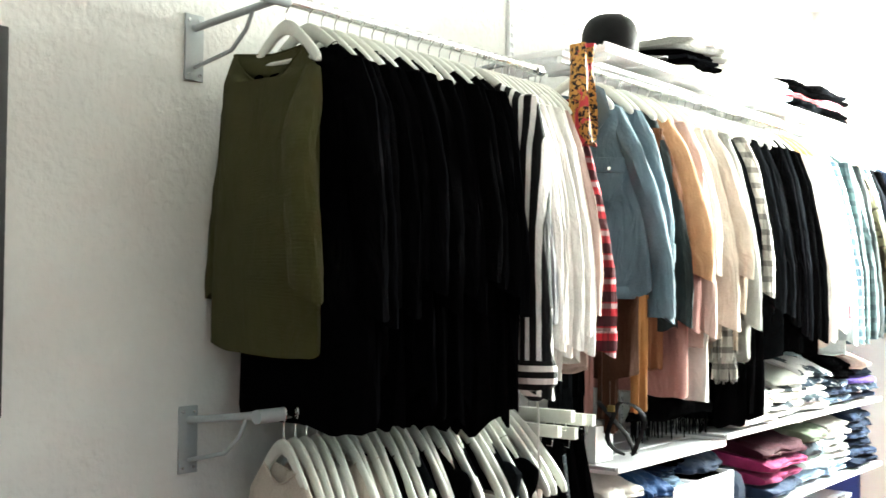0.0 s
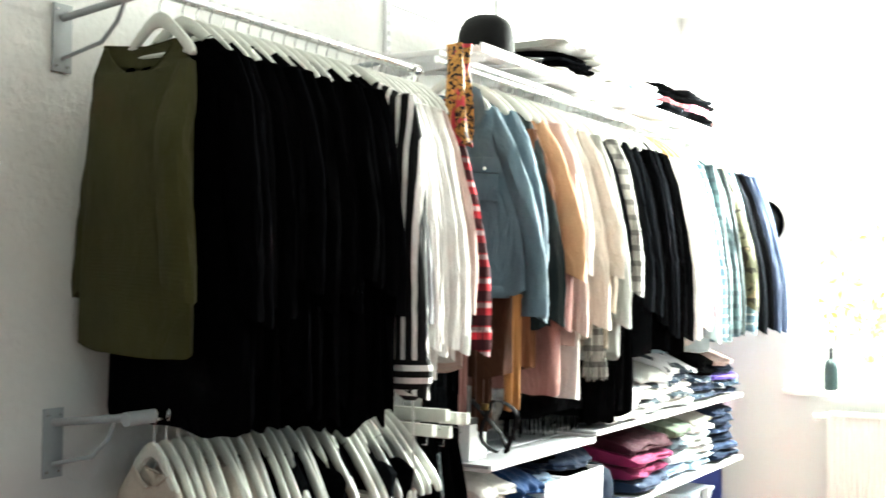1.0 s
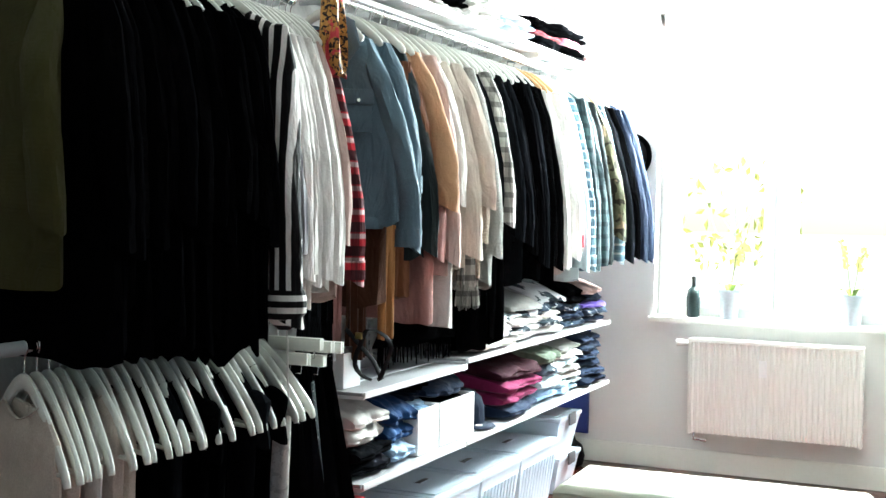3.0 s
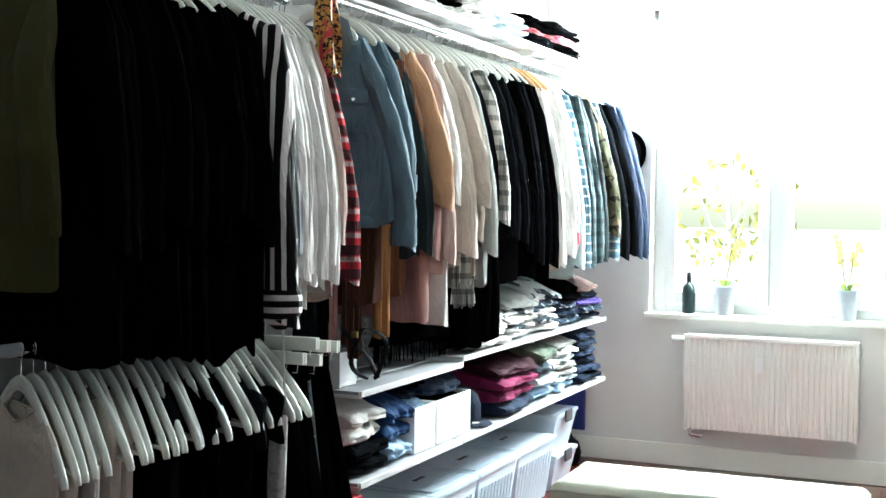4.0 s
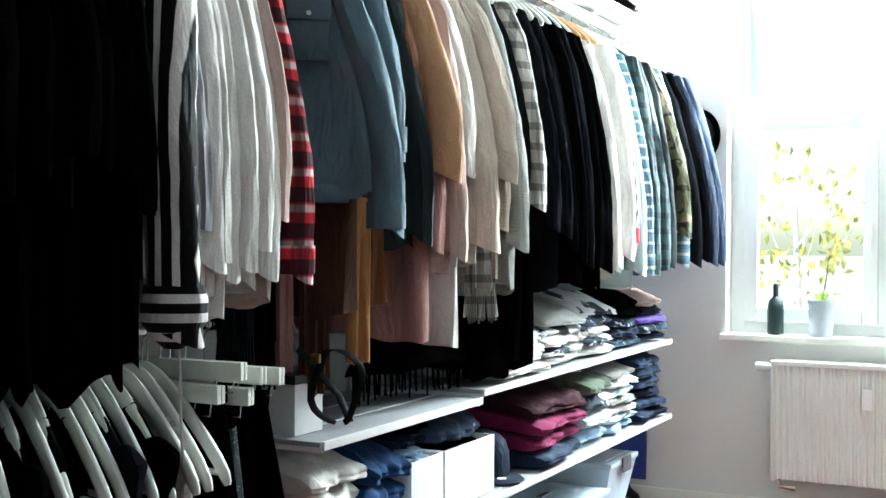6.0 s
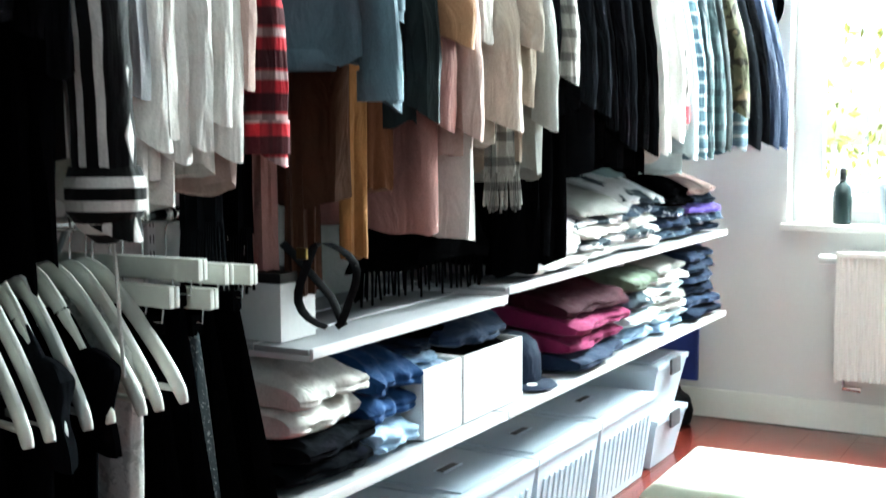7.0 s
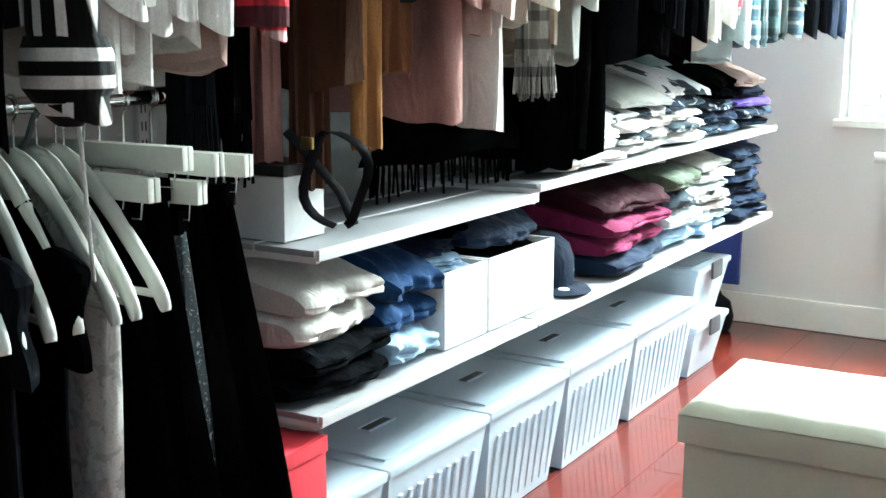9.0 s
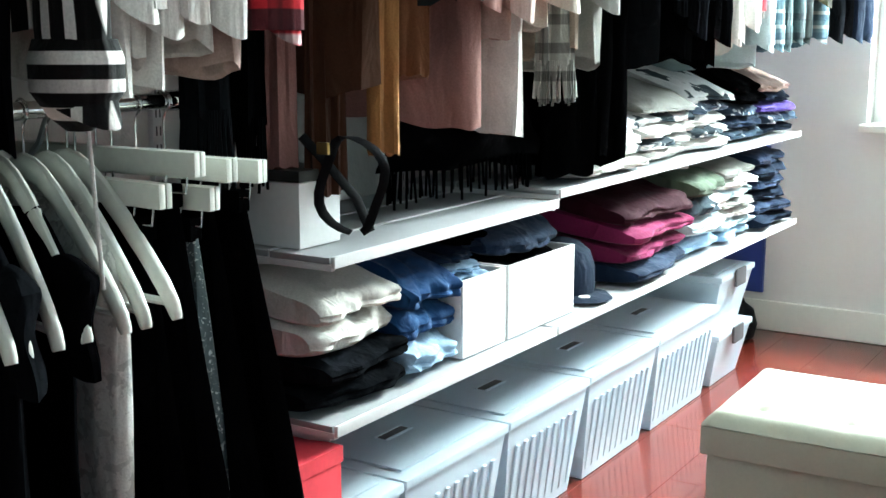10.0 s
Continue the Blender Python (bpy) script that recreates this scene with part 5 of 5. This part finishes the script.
# ---- tufted bench ----
bench = thing("storage_bench", pose(0.87, 2.2, 0.0, 0, 0, 1.5), "cream leatherette storage bench with a button-tufted lid", "bench")
BL, BW, BT = 1.12, 0.43, 0.42
part("base", box(0.012, BL - 0.012, 0.012, BW - 0.012, 0.001, BT - 0.1, 0.01), M["leather"], bench)
part("lid_skirt", box(0, BL, 0, BW, BT - 0.099, BT - 0.035, 0.008), M["leather"], bench)
buttons = [(BL * (i + 0.5) / 6, BW * (j + 0.5) / 2) for i in range(6) for j in range(2)]
bm = bmesh.new()
nx, ny = 112, 44
vs = []
for j in range(ny + 1):
    for i in range(nx + 1):
        x, y = BL * i / nx, BW * j / ny
        e = min(x, BL - x, y, BW - y)
        z = BT - 0.034 + 0.034 * (1 - max(0, 1 - e / 0.045) ** 2.2)
        for bx, by in buttons:
            d = math.hypot(x - bx, y - by)
            z -= 0.024 * math.exp(-((d / 0.032) ** 1.3))
        for bx, by in buttons:
            if abs(y - by) < 0.1 and abs(x - bx) < BL / 12:
                z -= 0.005 * math.exp(-(((y - by) / 0.01) ** 2)) * (1 - abs(x - bx) / (BL / 12))
        z += 0.0015 * noise.noise(Vector((x * 9, y * 9, 0)))
        vs.append(bm.verts.new((x, y, z)))
for j in range(ny):
    for i in range(nx):
        a = j * (nx + 1) + i
        bm.faces.new((vs[a], vs[a + 1], vs[a + nx + 2], vs[a + nx + 1]))
part("cushion", bm, M["leather"], bench)
for bx, by in buttons:
    part("button", lathe(bmesh.new(), [(0.011, BT - 0.026), (0.01, BT - 0.0205), (0.004, BT - 0.0185)], 12, bx, by), M["leather"], bench)

# ---- white chair beside the radiator ----
ch = thing("chair", pose(2.2, 4.0, 0, 0, 0, 8), "white moulded chair with a cream back beside the radiator", "chair")
part("seat", box(-0.22, 0.22, -0.22, 0.22, 0.42, 0.45, 0.014), M["upvc"], ch)
bm = bmesh.new()
sweep(bm, [(-0.21, 0.2, 0.45), (-0.23, 0.22, 0.62), (-0.235, 0.25, 0.8)], [0.02, 0.018, 0.015], n=10)
part("back_post", bm, M["upvc"], ch)
bm = bmesh.new()
sweep(bm, [(0.21, 0.2, 0.45), (0.23, 0.22, 0.62), (0.235, 0.25, 0.8)], [0.02, 0.018, 0.015], n=10)
part("back_post", bm, M["upvc"], ch)
part("backrest", box(-0.235, 0.235, 0.225, 0.25, 0.66, 0.84, 0.01), M["leather"], ch)
for x in (-0.2, 0.2):
    for y in (-0.2, 0.2):
        bm = bmesh.new()
        part("leg", sweep(bm, [(x * 0.95, y * 0.95, 0.42), (x * 1.08, y * 1.08, 0.001)], [0.018, 0.013], n=10), M["upvc"], ch)

# ---- dark framed picture edge on the near wall ----
pic = thing("wall_mirror", pose(0.002, -0.815, 1.12), "tall wall mirror in a black frame", "mirror")
part("frame", box(0, 0.022, 0, 0.03, 0, 0.84, 0.006), M["black_plastic"], pic)
part("frame", box(0, 0.022, 0.31, 0.34, 0, 0.84, 0.006), M["black_plastic"], pic)
part("frame", box(0, 0.022, 0.0305, 0.3095, 0, 0.03, 0.006), M["black_plastic"], pic)
part("frame", box(0, 0.022, 0.0305, 0.3095, 0.81, 0.84, 0.006), M["black_plastic"], pic)
part("glass", box(0.002, 0.008, 0.03, 0.31, 0.03, 0.81), M["chrome"], pic)

# ---- floor planks ----
pl = random.Random(2)
PW, PL = 0.19, 1.25
meshes = {}


def plank(length):
    key = round(length, 2)
    if key not in meshes:
        bm = box(-PW / 2 + 0.0003, PW / 2 - 0.0003, 0.0003, length - 0.0003, -0.006, 0.0)
        bmesh.ops.bevel(bm, geom=[e for e in bm.edges if all(v.co.z > -0.001 for v in e.verts)], offset=0.0007, segments=1, affect="EDGES")
        meshes[key] = mesh_of("plank", bm, M["floor"])
    return meshes[key]


nxp = int(XE / PW) + 1
for i in range(nxp):
    y = YS - (i * 0.43) % PL
    while y < YW:
        a, b = max(y, YS), min(y + PL, YW)
        if b - a > 0.05 and (i + 1) * PW <= XE + 0.2:
            o = new("plank", plank(b - a))
            o.matrix_basis = pose(i * PW + PW / 2, a, 0)
            o.parent = floor
        y += PL
